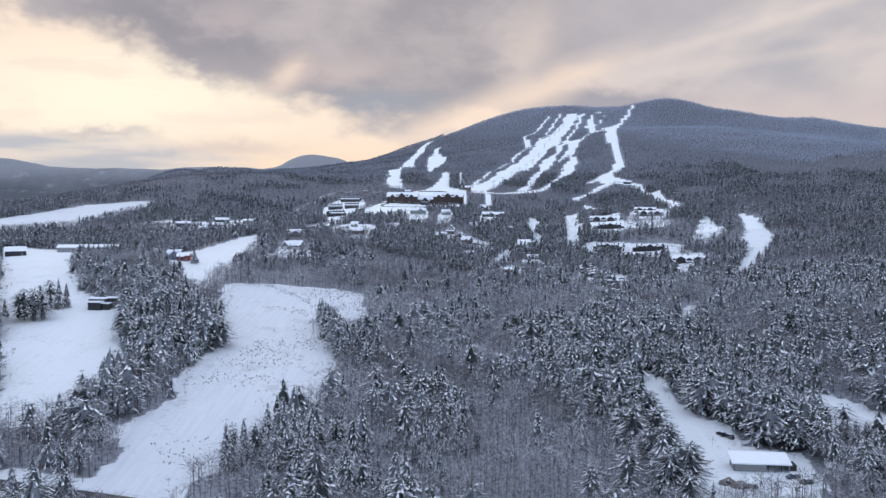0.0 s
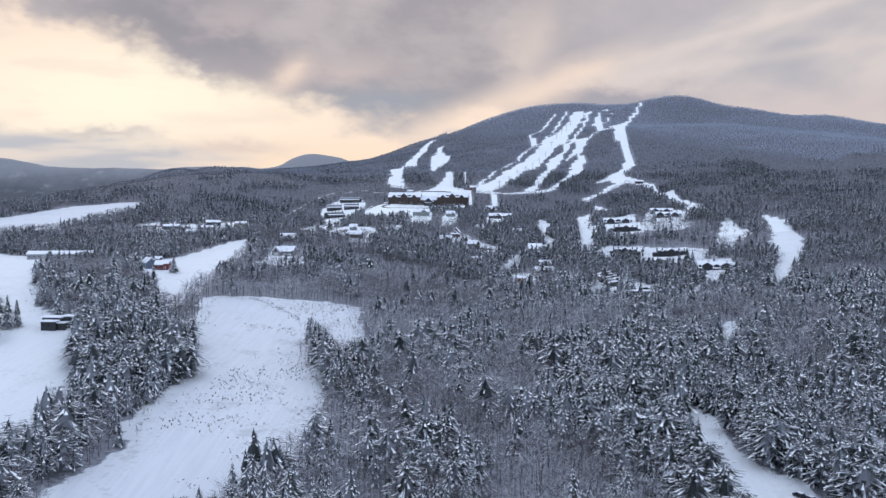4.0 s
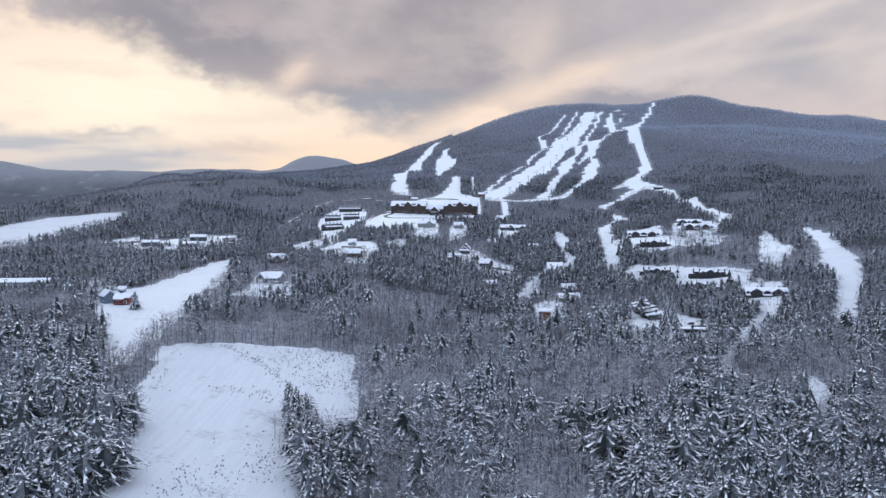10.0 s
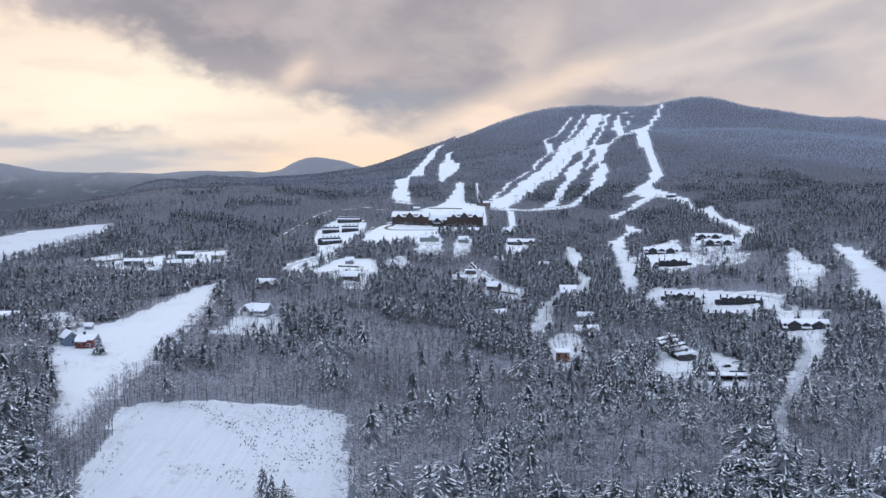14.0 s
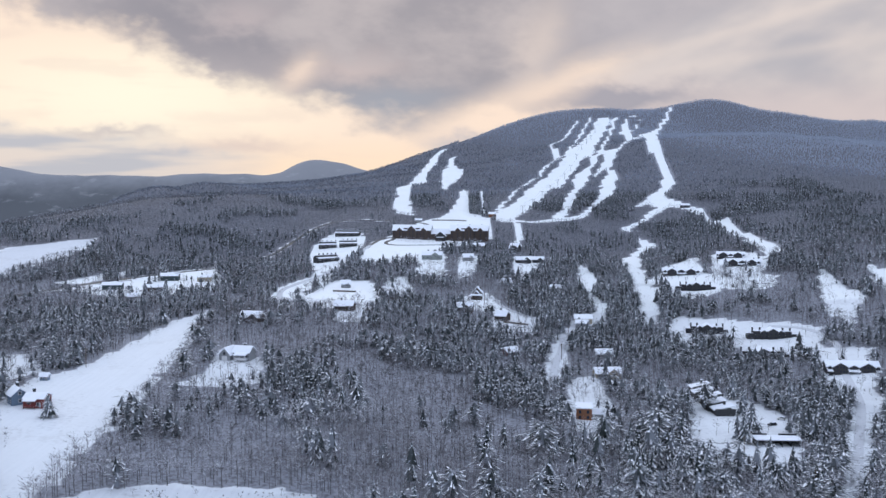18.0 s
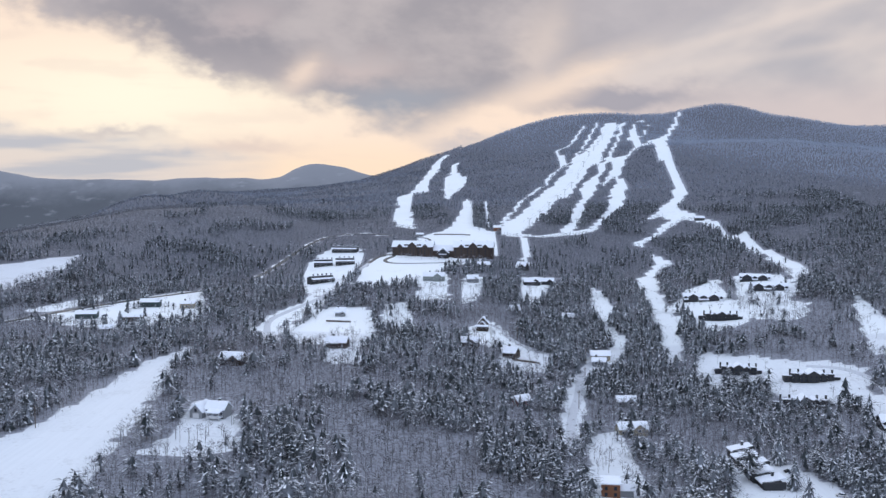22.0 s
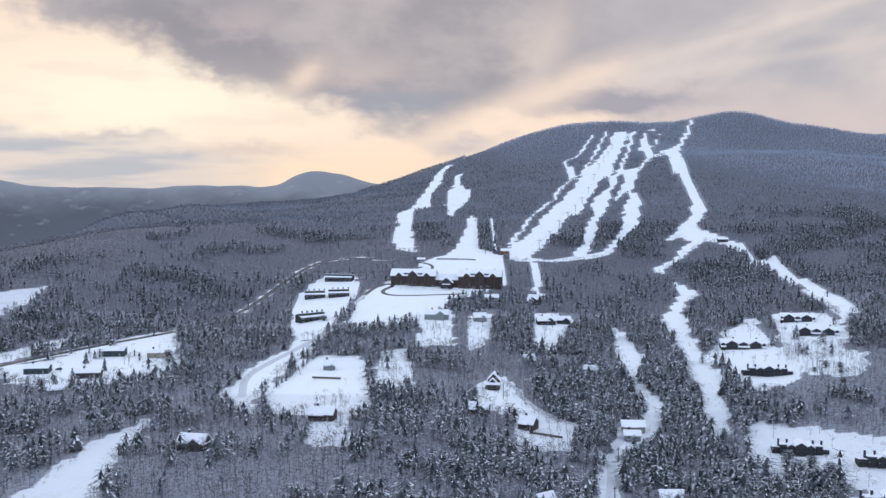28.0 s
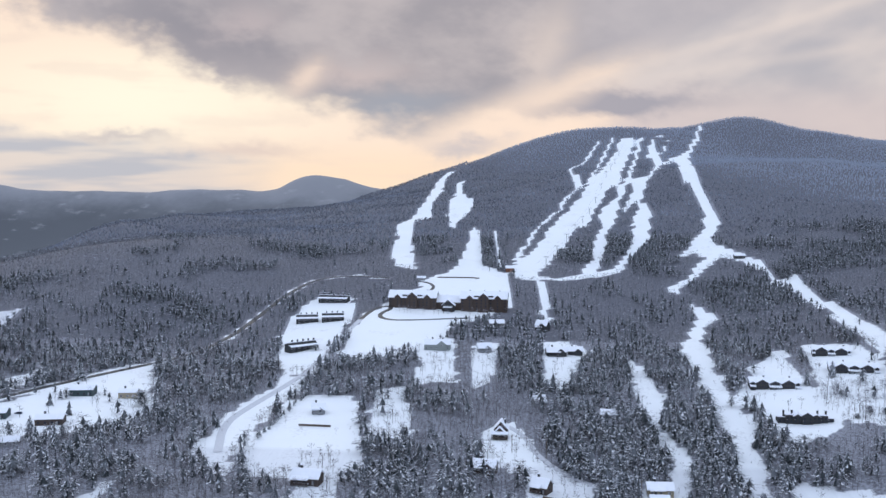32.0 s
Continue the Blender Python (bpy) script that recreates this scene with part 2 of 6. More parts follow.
CLEARINGS["upper townhouses"] = [(175, 1183), (200, 1239), (237, 1295), (242, 1293), (230, 1235), (226, 1186), (242, 1168), (223, 1130), (202, 1092), (184, 1086), (171, 1094), (178, 1148), (164, 1150)]
CLEARINGS["top townhouses"] = [(263, 1312), (294, 1297), (296, 1233), (267, 1169), (234, 1157), (227, 1178), (249, 1249)]
CLEARINGS["middle townhouses"] = [(145, 993), (163, 1023), (192, 1009), (227, 991), (243, 970), (233, 932), (226, 905), (200, 914), (172, 938), (140, 955)]
CLEARINGS["lower townhouses"] = [(221, 914), (256, 907), (208, 799), (196, 819)]
CLEARINGS["row house yard"] = [(113, 798), (125, 835), (143, 809), (152, 775), (148, 733), (120, 674), (107, 691), (98, 699), (95, 723)]
CLEARINGS["cabin yard"] = [(57, 844), (72, 862), (71, 792), (58, 725), (44, 734)]
CLEARINGS["access road"] = [(65, 981), (73, 982), (63, 920), (47, 825), (40, 822), (48, 893), (56, 928)]
CLEARINGS["roadside yard"] = [(78, 1024), (94, 1033), (84, 986), (73, 982)]
CLEARINGS["chalet drive"] = [(0, 1107), (16, 1124), (24, 1107), (26, 1074), (31, 1060), (40, 1036), (55, 1030), (47, 979), (20, 972), (18, 1045), (10, 1039), (-1, 1039)]
CLEARINGS["lodge yard"] = [(55, 1348), (76, 1363), (89, 1325), (83, 1284), (58, 1200), (48, 1218)]
CLEARINGS["hotel forecourt"] = [(-113, 1297), (-112, 1465), (-89, 1508), (37, 1511), (4, 1444), (-23, 1407), (-32, 1314), (-59, 1299), (-89, 1279)]
CLEARINGS["condominium slope"] = [(-180, 1395), (-183, 1452), (-180, 1503), (-167, 1551), (-129, 1537), (-119, 1468), (-123, 1391), (-124, 1245), (-141, 1243), (-147, 1190), (-156, 1142), (-158, 1099), (-159, 1042), (-131, 998), (-137, 1062), (-135, 1114), (-133, 1143), (-129, 1190), (-127, 1224), (-146, 1225)]
CLEARINGS["gazebo lawn"] = [(-129, 1158), (-113, 1174), (-88, 1167), (-78, 1124), (-66, 1010), (-97, 993), (-123, 1002), (-134, 1077), (-125, 1101)]
CLEARINGS["lower yard"] = [(-104, 1038), (-80, 1040), (-69, 942), (-87, 938)]
CLEARINGS["wet clearing"] = [(-75, 1192), (-55, 1199), (-43, 1085), (-65, 1073)]
CLEARINGS["long house yard"] = [(-47, 1338), (-22, 1344), (-21, 1226), (-45, 1215)]
CLEARINGS["small house yard"] = [(-3, 1327), (17, 1338), (4, 1213), (-10, 1206)]
CLEARINGS["roadside farms"] = [(-341, 1109), (-309, 1154), (-279, 1275), (-261, 1286), (-206, 1121), (-228, 1088), (-260, 1076), (-291, 1076)]
CLEARINGS["far meadow"] = [(-440, 1455), (-426, 1340), (-428, 1230), (-431, 1120), (-486, 1075), (-560, 1060), (-600, 1130), (-535, 1240), (-503, 1345), (-474, 1410)]
CLEARINGS["red house meadow"] = [(-189, 992), (-202, 945), (-202, 857), (-210, 784), (-221, 769), (-211, 711), (-158, 593), (-150, 584), (-152, 635), (-154, 685), (-158, 735), (-163, 822)]
CLEARINGS["great meadow"] = [(-142, 621), (-130, 633), (-93, 642), (-53, 645), (-45, 521), (-57, 517), (-72, 552), (-63, 507), (-46, 419), (-45, 389), (-56, 355), (-62, 340), (-67, 314), (-76, 292), (-79, 272), (-78, 258), (-80, 245), (-110, 276), (-105, 297), (-107, 310), (-113, 331), (-108, 358), (-105, 368), (-110, 383), (-107, 409), (-105, 453), (-128, 550)]
CLEARINGS["barn meadow"] = [(-413, 887), (-376, 875), (-316, 814), (-231, 600), (-211, 558), (-178, 519), (-139, 415), (-137, 367), (-143, 360), (-146, 337), (-159, 338)]
CLEARINGS["shed yard"] = [(92, 457), (98, 424), (98, 380), (110, 361), (108, 340), (123, 330), (122, 295), (119, 281), (86, 282), (79, 262), (74, 282), (73, 304), (77, 341)]
CLEARINGS["power line cut"] = [(366, 1183), (373, 1131), (333, 955), (228, 718), (225, 736), (292, 908), (300, 969), (328, 1026)]
CLEARINGS["upper cut"] = [(319, 1169), (309, 1050), (269, 973), (271, 1024)]
CLEARINGS["porch house yard"] = [(-144, 768), (-140, 814), (-143, 846), (-129, 846), (-114, 817), (-108, 774), (-123, 762)]
CLEARINGS["curving lane"] = [(198, 800), (218, 811), (197, 769), (136, 642), (120, 607), (120, 619), (170, 734)]
CLEARINGS["lane end"] = [(155, 604), (157, 579), (134, 531), (131, 533)]
CLEARINGS["small meadow"] = [(-262, 815), (-265, 850), (-225, 790), (-230, 765)]
CLEARINGS["shrub slope"] = [(225, 1186), (257, 1196), (278, 1150), (262, 1112), (236, 1104), (222, 1120), (212, 1150)]
CLEARINGS["roadside field"] = [(-365, 1140), (-350, 1180), (-333, 1240), (-324, 1240), (-327, 1195), (-342, 1140)]
# narrow cuts: width, then the line
CUTS = {
    "left race cut": (7, [(307, 2777), (280, 2720), (250, 2640), (223, 2618), (213, 2450), (206, 2354), (174, 2273), (116, 2068), (69, 1833), (54, 1736)]),
    "top race cut": (8, [(342, 2794), (303, 2678), (252, 2471), (228, 2377)]),
    "second cut": (9, [(405, 2776), (380, 2686), (346, 2541), (301, 2349)]),
    "link cut": (16, [(446, 2594), (402, 2512)]),
    "loop cut": (6, [(438, 2789), (457, 2808), (462, 2766), (449, 2719), (427, 2658)]),
    "thin cut": (5, [(-32, 2405), (-38, 2201)]),
    "base traverse": (14, [(78, 1648), (96, 1642), (117, 1656), (137, 1678), (162, 1687), (184, 1715)]),
    "lift line": (4, [(36, 2006), (33, 1837), (31, 1706)]),
    "left race glade": (13, [(219, 2600), (215, 2463), (211, 2362)]),
    "traverse end": (12, [(352, 1500), (342, 1418), (335, 1348), (320, 1280)]),
    "hill road": (7, [(-97, 1633), (-145, 1649), (-182, 1631), (-203, 1567), (-214, 1497), (-228, 1391), (-244, 1320), (-266, 1273), (-292, 1216), (-321, 1156), (-360, 1090)]),
    "valley road": (26, [(156, 387), (158, 374), (161, 364), (162, 353), (164, 341)]),
    "front road": (17, [(-190, 300), (-150, 288), (-120, 279), (-102, 274), (-60, 262)]),
    "learner run": (15, [(236, 1535), (229, 1490), (210, 1436), (187, 1374), (173, 1312), (167, 1250), (160, 1190), (160, 1150), (150, 1095), (143, 1040)]),
    "service line": (8, [(78, 1625), (72, 1563), (70, 1502), (67, 1452)]),
}
# yards where single bare trees stand
YARDS = {"long house yard": 0.28, "small house yard": 0.20, "wet clearing": 0.42, "lower yard": 0.36, "chalet drive": 0.28, "lodge yard": 0.16, "porch house yard": 0.35, "upper townhouses": 0.10, "top townhouses": 0.14,
         "middle townhouses": 0.10, "roadside farms": 0.05, "upper cut": 0.10, "cabin yard": 0.22, "small meadow": 0.45, "shrub slope": 0.70, "roadside field": 0.12, "row house yard": 0.10, "lower townhouses": 0.10}


def inside(x, y, ring):
    """Which of the points lie inside the ring."""
    result = np.zeros(len(x), bool)
    ring = np.array(ring, float)
    box = (x > ring[:, 0].min()) & (x < ring[:, 0].max()) & (y > ring[:, 1].min()) & (y < ring[:, 1].max())
    px, py = x[box], y[box]
    hits = np.zeros(len(px), bool)
    for (ax, ay), (bx, by) in zip(ring, np.roll(ring, -1, 0)):
        cross = (ay > py) != (by > py)
        with np.errstate(divide="ignore", invalid="ignore"):
            hits ^= cross & (px < (bx - ax) * (py - ay) / (by - ay if by != ay else 1e-9) + ax)
    result[box] = hits
    return result


def near_line(x, y, width, line):
    result = np.zeros(len(x), bool)
    for (ax, ay), (bx, by) in zip(line, line[1:]):
        lx, ly = bx - ax, by - ay
        s = np.clip(((x - ax) * lx + (y - ay) * ly) / (lx * lx + ly * ly), 0, 1)
        result |= np.hypot(x - ax - s * lx, y - ay - s * ly) < width / 2
    return result


def open_land(x, y):
    """Which of the points lie in a clearing."""
    x = x + 1.6 * rough(x, y, 9, 11) + np.where(y < 1500, 2.6, 1.5) * rough(x, y, 24, 13)
    y = y + 3.0 * rough(x, y, 11, 12) + 6.0 * rough(x, y, 26, 14)
    result = np.zeros(len(x), bool)
    for ring in CLEARINGS.values():
        result |= inside(x, y, ring)
    for width, line in CUTS.values():
        result |= near_line(x, y, width, line)
    return result


# ---- materials ----


def material(name, build):
    mat = bpy.data.materials.new(name)
    mat.use_nodes = True
    m = Nodes(mat.node_tree)
    shader = m.add("ShaderNodeBsdfPrincipled")
    m.put(m.add("ShaderNodeOutputMaterial").inputs[0], shader.outputs[0])
    shader.inputs["Roughness"].default_value = 0.8
    shader.inputs["Specular IOR Level"].default_value = 0.25
    build(m, shader)
    return mat


def place(m):
    return m.add("ShaderNodeTexCoord").outputs["Object"]


def bump(m, shader, heightmap, strength, distance):
    node = m.add("ShaderNodeBump")
    node.inputs["Strength"].default_value = strength
    node.inputs["Distance"].default_value = distance
    m.put(node.inputs["Height"], heightmap)
    m.put(shader.inputs["Normal"], node.outputs[0])


def island_mix(shades, lean=0.0, brown=0.0):
    """Colours handed out at random, piece by piece: (share, colour) rows."""
    def build(m, shader):
        pick = m.add("ShaderNodeNewGeometry").outputs["Random Per Island"]
        ramp = m.add("ShaderNodeValToRGB")
        ramp.color_ramp.interpolation = "LINEAR"
        total = 0.0
        points = ramp.color_ramp.elements
        for i, (share, colour) in enumerate(shades):
            point = points[i] if i < 2 else points.new(0.5)
            point.position, point.color = total, (*colour, 1)
            total += share
        # whole trees and stands lean to the dark or to the frosted end
        stand = m.math("ADD", m.math("MULTIPLY", m.noise(place(m), 0.11, 2.0), 0.9), m.math("MULTIPLY", m.noise(place(m), 0.018, 3.0), 0.7))
        m.put(ramp.inputs[0], m.math("ADD", pick, m.math("MULTIPLY", m.math("SUBTRACT", stand, 0.8), lean)))
        # stands without frost show their brownish bark
        bare = m.math("MULTIPLY", m.step(m.noise(place(m), 0.015, 4.0, 0.6), 0.46, 0.64), brown)
        m.put(shader.inputs["Base Color"], m.mix(bare, ramp.outputs[0], (0.110, 0.100, 0.107, 1)))
    return build


def build_ground(m, shader):
    here = place(m)
    cover = m.add("ShaderNodeAttribute", attribute_name="landcover").outputs["Fac"]
    fine, wide = m.noise(here, 0.5, 4.0), m.noise(here, 0.03, 4.0)
    drift = m.noise(here, 0.12, 3.0)
    snow = m.mix(wide, (0.78, 0.82, 0.87, 1), (0.86, 0.89, 0.925, 1))
    weeds = m.step(m.math("ADD", m.math("MULTIPLY", fine, 0.5), m.math("MULTIPLY", wide, 0.6)), 0.60, 0.72)
    # thin valley snow lets the mown stubble through, in rows and patches; the tone also dims foreground snow
    stubble_dim = m.add("ShaderNodeAttribute", attribute_name="stubble_dim").outputs["Fac"]
    spot = m.add("ShaderNodeSeparateXYZ")
    m.put(spot.inputs[0], here)
    mown = m.noise(m.xyz(m.math("MULTIPLY", spot.outputs[0], 0.55), m.math("MULTIPLY", spot.outputs[1], 0.03), 0.0), 1.0, 3.0)
    thin_ = m.mix(m.step(mown, 0.3, 0.7), (0.56, 0.585, 0.65, 1), (0.625, 0.65, 0.715, 1))
    tussock = m.step(m.math("ADD", m.math("MULTIPLY", fine, 0.45), m.math("MULTIPLY", m.noise(here, 0.045, 4.0, 0.65), 0.75)), 0.63, 0.76)
    thin_ = m.mix(m.math("MULTIPLY", tussock, 0.45), thin_, (0.30, 0.30, 0.33, 1))
    snow = m.mix(m.math("MULTIPLY", weeds, 0.30), snow, (0.36, 0.37, 0.42, 1))
    snow = m.mix(stubble_dim, snow, thin_)
    # woodland floor: litter on snow, its colour darkened for shade under the branches
    shaded_litter = m.mix(m.step(fine, 0.30, 0.62), (0.14, 0.142, 0.167, 1), (0.33, 0.343, 0.395, 1))
    shaded_litter = m.mix(m.math("MULTIPLY", m.noise(here, 0.02, 4.0), 0.45), shaded_litter, (0.13, 0.135, 0.17, 1))
    # slope floor: a darker tone again, painting the shade between the far trees
    shaded_litter = m.mix(m.step(cover, -0.1, -0.8), shaded_litter, m.mix(fine, (0.10, 0.103, 0.126, 1), (0.16, 0.168, 0.205, 1)))
    # beyond the valley: dark woods below, mist over the heights painted as a paler colour
    mist = m.step(m.math("ADD", spot.outputs[2], m.math("MULTIPLY", m.math("SUBTRACT", m.noise(here, 0.004, 5.0, 0.65), 0.5), 170.0)), 75.0, 205.0)
    distant = m.mix(mist, (0.105, 0.112, 0.127, 1), (0.245, 0.25, 0.275, 1))
    distant = m.mix(m.math("MULTIPLY", m.step(m.noise(m.xyz(m.math("MULTIPLY", spot.outputs[0], 0.012), m.math("MULTIPLY", spot.outputs[1], 0.003), m.math("MULTIPLY", spot.outputs[2], 0.03)), 1.0, 4.0, 0.6), 0.56, 0.72), 0.35), distant, (0.42, 0.425, 0.45, 1))
    shaded_litter = m.mix(m.step(cover, -1.2, -1.8), shaded_litter, distant)
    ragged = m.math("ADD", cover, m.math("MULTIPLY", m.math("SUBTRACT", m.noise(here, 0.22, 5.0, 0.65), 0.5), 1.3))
    m.put(shader.inputs["Base Color"], m.mix(m.step(ragged, 0.30, 0.62), shaded_litter, snow))
    bump(m, shader, m.math("ADD", drift, m.math("MULTIPLY", fine, 0.3)), 0.5, 0.6)


GROUND = material("snowy_ground", build_ground)
NEEDLES = material("snowy_boughs", island_mix([(0.25, (0.28, 0.30, 0.35)), (0.40, (0.58, 0.61, 0.68)), (0.35, (0.84, 0.865, 0.92))], 0.9))
# close greys: the flattening by distance haze is put into these colours
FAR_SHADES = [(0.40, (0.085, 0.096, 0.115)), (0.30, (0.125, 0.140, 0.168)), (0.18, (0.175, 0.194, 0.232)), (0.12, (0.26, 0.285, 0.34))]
# dark needles under the snow, with the crown's inner shade in their colour
SHADED_NEEDLES = material("shaded_dark_needles", island_mix([(0.36, (0.026, 0.034, 0.036)), (0.36, (0.070, 0.082, 0.090)), (0.28, (0.22, 0.240, 0.28))], 1.2))


def build_twigs(m, shader):
    island_mix([(0.24, (0.080, 0.075, 0.084)), (0.32, (0.21, 0.205, 0.232)), (0.26, (0.39, 0.39, 0.44)), (0.18, (0.72, 0.74, 0.81))], 1.6, 0.6)(m, shader)
    # rime gathers on the twigs of the high slopes; the pale tint also imitates haze
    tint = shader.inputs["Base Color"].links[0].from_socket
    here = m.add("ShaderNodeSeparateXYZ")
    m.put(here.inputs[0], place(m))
    rime_haze = m.math("MULTIPLY", m.step(m.math("ADD", here.outputs[2], m.math("MULTIPLY", m.noise(place(m), 0.004, 3.0), 120.0)), 170.0, 400.0), 0.55)
    m.put(shader.inputs["Base Color"], m.mix(rime_haze, tint, (0.50, 0.54, 0.64, 1)))


def rimed_hazed(m, shader, shades):
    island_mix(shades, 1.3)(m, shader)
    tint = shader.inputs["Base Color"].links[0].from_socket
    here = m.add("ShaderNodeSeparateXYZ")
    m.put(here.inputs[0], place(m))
    # rime in drifting patches, and all over the high slopes, with distance haze coloured in
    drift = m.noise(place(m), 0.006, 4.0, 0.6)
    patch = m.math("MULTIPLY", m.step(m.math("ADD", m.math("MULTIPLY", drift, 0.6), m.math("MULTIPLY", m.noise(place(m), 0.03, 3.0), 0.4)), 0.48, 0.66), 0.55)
    # this rime and haze tint comes lower on the eastern shoulder
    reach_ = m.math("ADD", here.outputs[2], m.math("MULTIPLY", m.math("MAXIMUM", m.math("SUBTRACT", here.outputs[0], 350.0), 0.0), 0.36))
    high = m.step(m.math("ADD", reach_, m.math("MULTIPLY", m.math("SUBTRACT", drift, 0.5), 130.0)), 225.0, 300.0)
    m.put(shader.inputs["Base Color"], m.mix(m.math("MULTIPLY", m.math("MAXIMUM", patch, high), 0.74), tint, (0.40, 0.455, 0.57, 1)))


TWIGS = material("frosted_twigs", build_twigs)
# darker ramps than TWIGS: self-shade that sparse far crowns lack is coloured in
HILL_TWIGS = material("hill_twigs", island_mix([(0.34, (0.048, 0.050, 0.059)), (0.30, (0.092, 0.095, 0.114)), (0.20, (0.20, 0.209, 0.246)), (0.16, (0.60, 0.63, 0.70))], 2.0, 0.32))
SLOPE_TWIGS = material("slope_twigs", lambda m, shader: rimed_hazed(m, shader, [(0.34, (0.080, 0.088, 0.110)), (0.33, (0.128, 0.140, 0.174)), (0.20, (0.21, 0.229, 0.279)), (0.13, (0.36, 0.385, 0.45))]))
FAR_NEEDLES = material("far_snowy_needles", lambda m, shader: rimed_hazed(m, shader, FAR_SHADES))
HILL_BOUGHS = material("hill_boughs", island_mix([(0.5, (0.30, 0.325, 0.38)), (0.5, (0.68, 0.71, 0.78))], 1.0))
MID_TWIGS = material("hillside_twigs", island_mix([(0.30, (0.046, 0.043, 0.049)), (0.32, (0.112, 0.109, 0.126)), (0.22, (0.225, 0.228, 0.262)), (0.16, (0.54, 0.56, 0.63))], 2.0, 0.55))
MID_NEEDLES = material("hillside_boughs", island_mix([(0.30, (0.18, 0.20, 0.235)), (0.40, (0.38, 0.41, 0.465)), (0.30, (0.72, 0.75, 0.81))], 1.2))
# hillside needles, likewise darkened for the shade inside the crowns
MID_SHADE = material("hillside_shaded_needles", island_mix([(0.40, (0.032, 0.039, 0.044)), (0.35, (0.065, 0.074, 0.084)), (0.25, (0.16, 0.175, 0.20))], 1.2))
TRUNKS = material("dark_trunks", island_mix([(0.6, (0.055, 0.050, 0.052)), (0.4, (0.15, 0.145, 0.15))]))
BARK = material("grey_bark", island_mix([(0.5, (0.10, 0.09, 0.09)), (0.5, (0.20, 0.19, 0.19))]))


def flat(colour, other=None, scale=1.5, rough_=0.8):
    def build(m, shader):
        other_ = other or tuple(c * 0.8 for c in colour)
        m.put(shader.inputs["Base Color"], m.mix(m.noise(place(m), scale, 4.0), (*other_, 1), (*colour, 1)))
        shader.inputs["Roughness"].default_value = rough_
    return build


ROOF_SNOW = material("roof_snow", flat((0.86, 0.89, 0.95), (0.74, 0.78, 0.88), 0.4))
BROWN_WALL = material("brown_siding", flat((0.082, 0.062, 0.053), (0.055, 0.042, 0.04)))
DARK_WALL = material("dark_siding", flat((0.055, 0.058, 0.064), (0.035, 0.037, 0.042)))
RED_WALL = material("red_siding", flat((0.22, 0.06, 0.055), (0.15, 0.045, 0.045)))
BLUE_WALL = material("blue_siding", flat((0.16, 0.22, 0.30), (0.12, 0.17, 0.24)))
GREY_WALL = material("grey_siding", flat((0.30, 0.31, 0.33), (0.22, 0.23, 0.25)))
GREEN_WALL = material("green_siding", flat((0.27, 0.30, 0.30), (0.2, 0.23, 0.23)))
TAN_WALL = material("tan_siding", flat((0.36, 0.31, 0.22), (0.28, 0.24, 0.18)))
TEAL_WALL = material("dark_green_siding", flat((0.055, 0.085, 0.09), (0.04, 0.06, 0.065)))
RUST_WALL = material("rust_siding", flat((0.26, 0.12, 0.07), (0.2, 0.09, 0.05)))
WHITE_TRIM = material("white_trim", flat((0.7, 0.7, 0.72)))
ASPHALT = material("wet_asphalt", flat((0.05, 0.05, 0.055), (0.03, 0.03, 0.035), 0.8, 0.5))
GLASS = material("window_glass", flat((0.04, 0.05, 0.07), (0.03, 0.035, 0.05), 0.3, 0.1))

# ---- building helpers ----


def mesh_from(name, verts, faces, mat):
    me = bpy.data.meshes.new(name)
    me.from_pydata([tuple(p) for p in verts], [], faces)
    me.materials.append(mat)
    return me


def soup(name, tris, mats, index=None):
    """One mesh out of loose triangles, an array of shape (n, 3, 3)."""
    count = len(tris)
    me = bpy.data.meshes.new(name)
    me.vertices.add(count * 3)
    me.loops.add(count * 3)
    me.polygons.add(count)
    me.vertices.foreach_set("co", np.ascontiguousarray(tris, np.float32).ravel())
    me.loops.foreach_set("vertex_index", np.arange(count * 3, dtype=np.int32))
    me.polygons.foreach_set("loop_start", np.arange(0, count * 3, 3, dtype=np.int32))
    if index is not None:
        me.polygons.foreach_set("material_index", index.astype(np.int32))
    me.update(calc_edges=True)
    for mat in mats:
        me.materials.append(mat)
    return me


# ---- ground ----


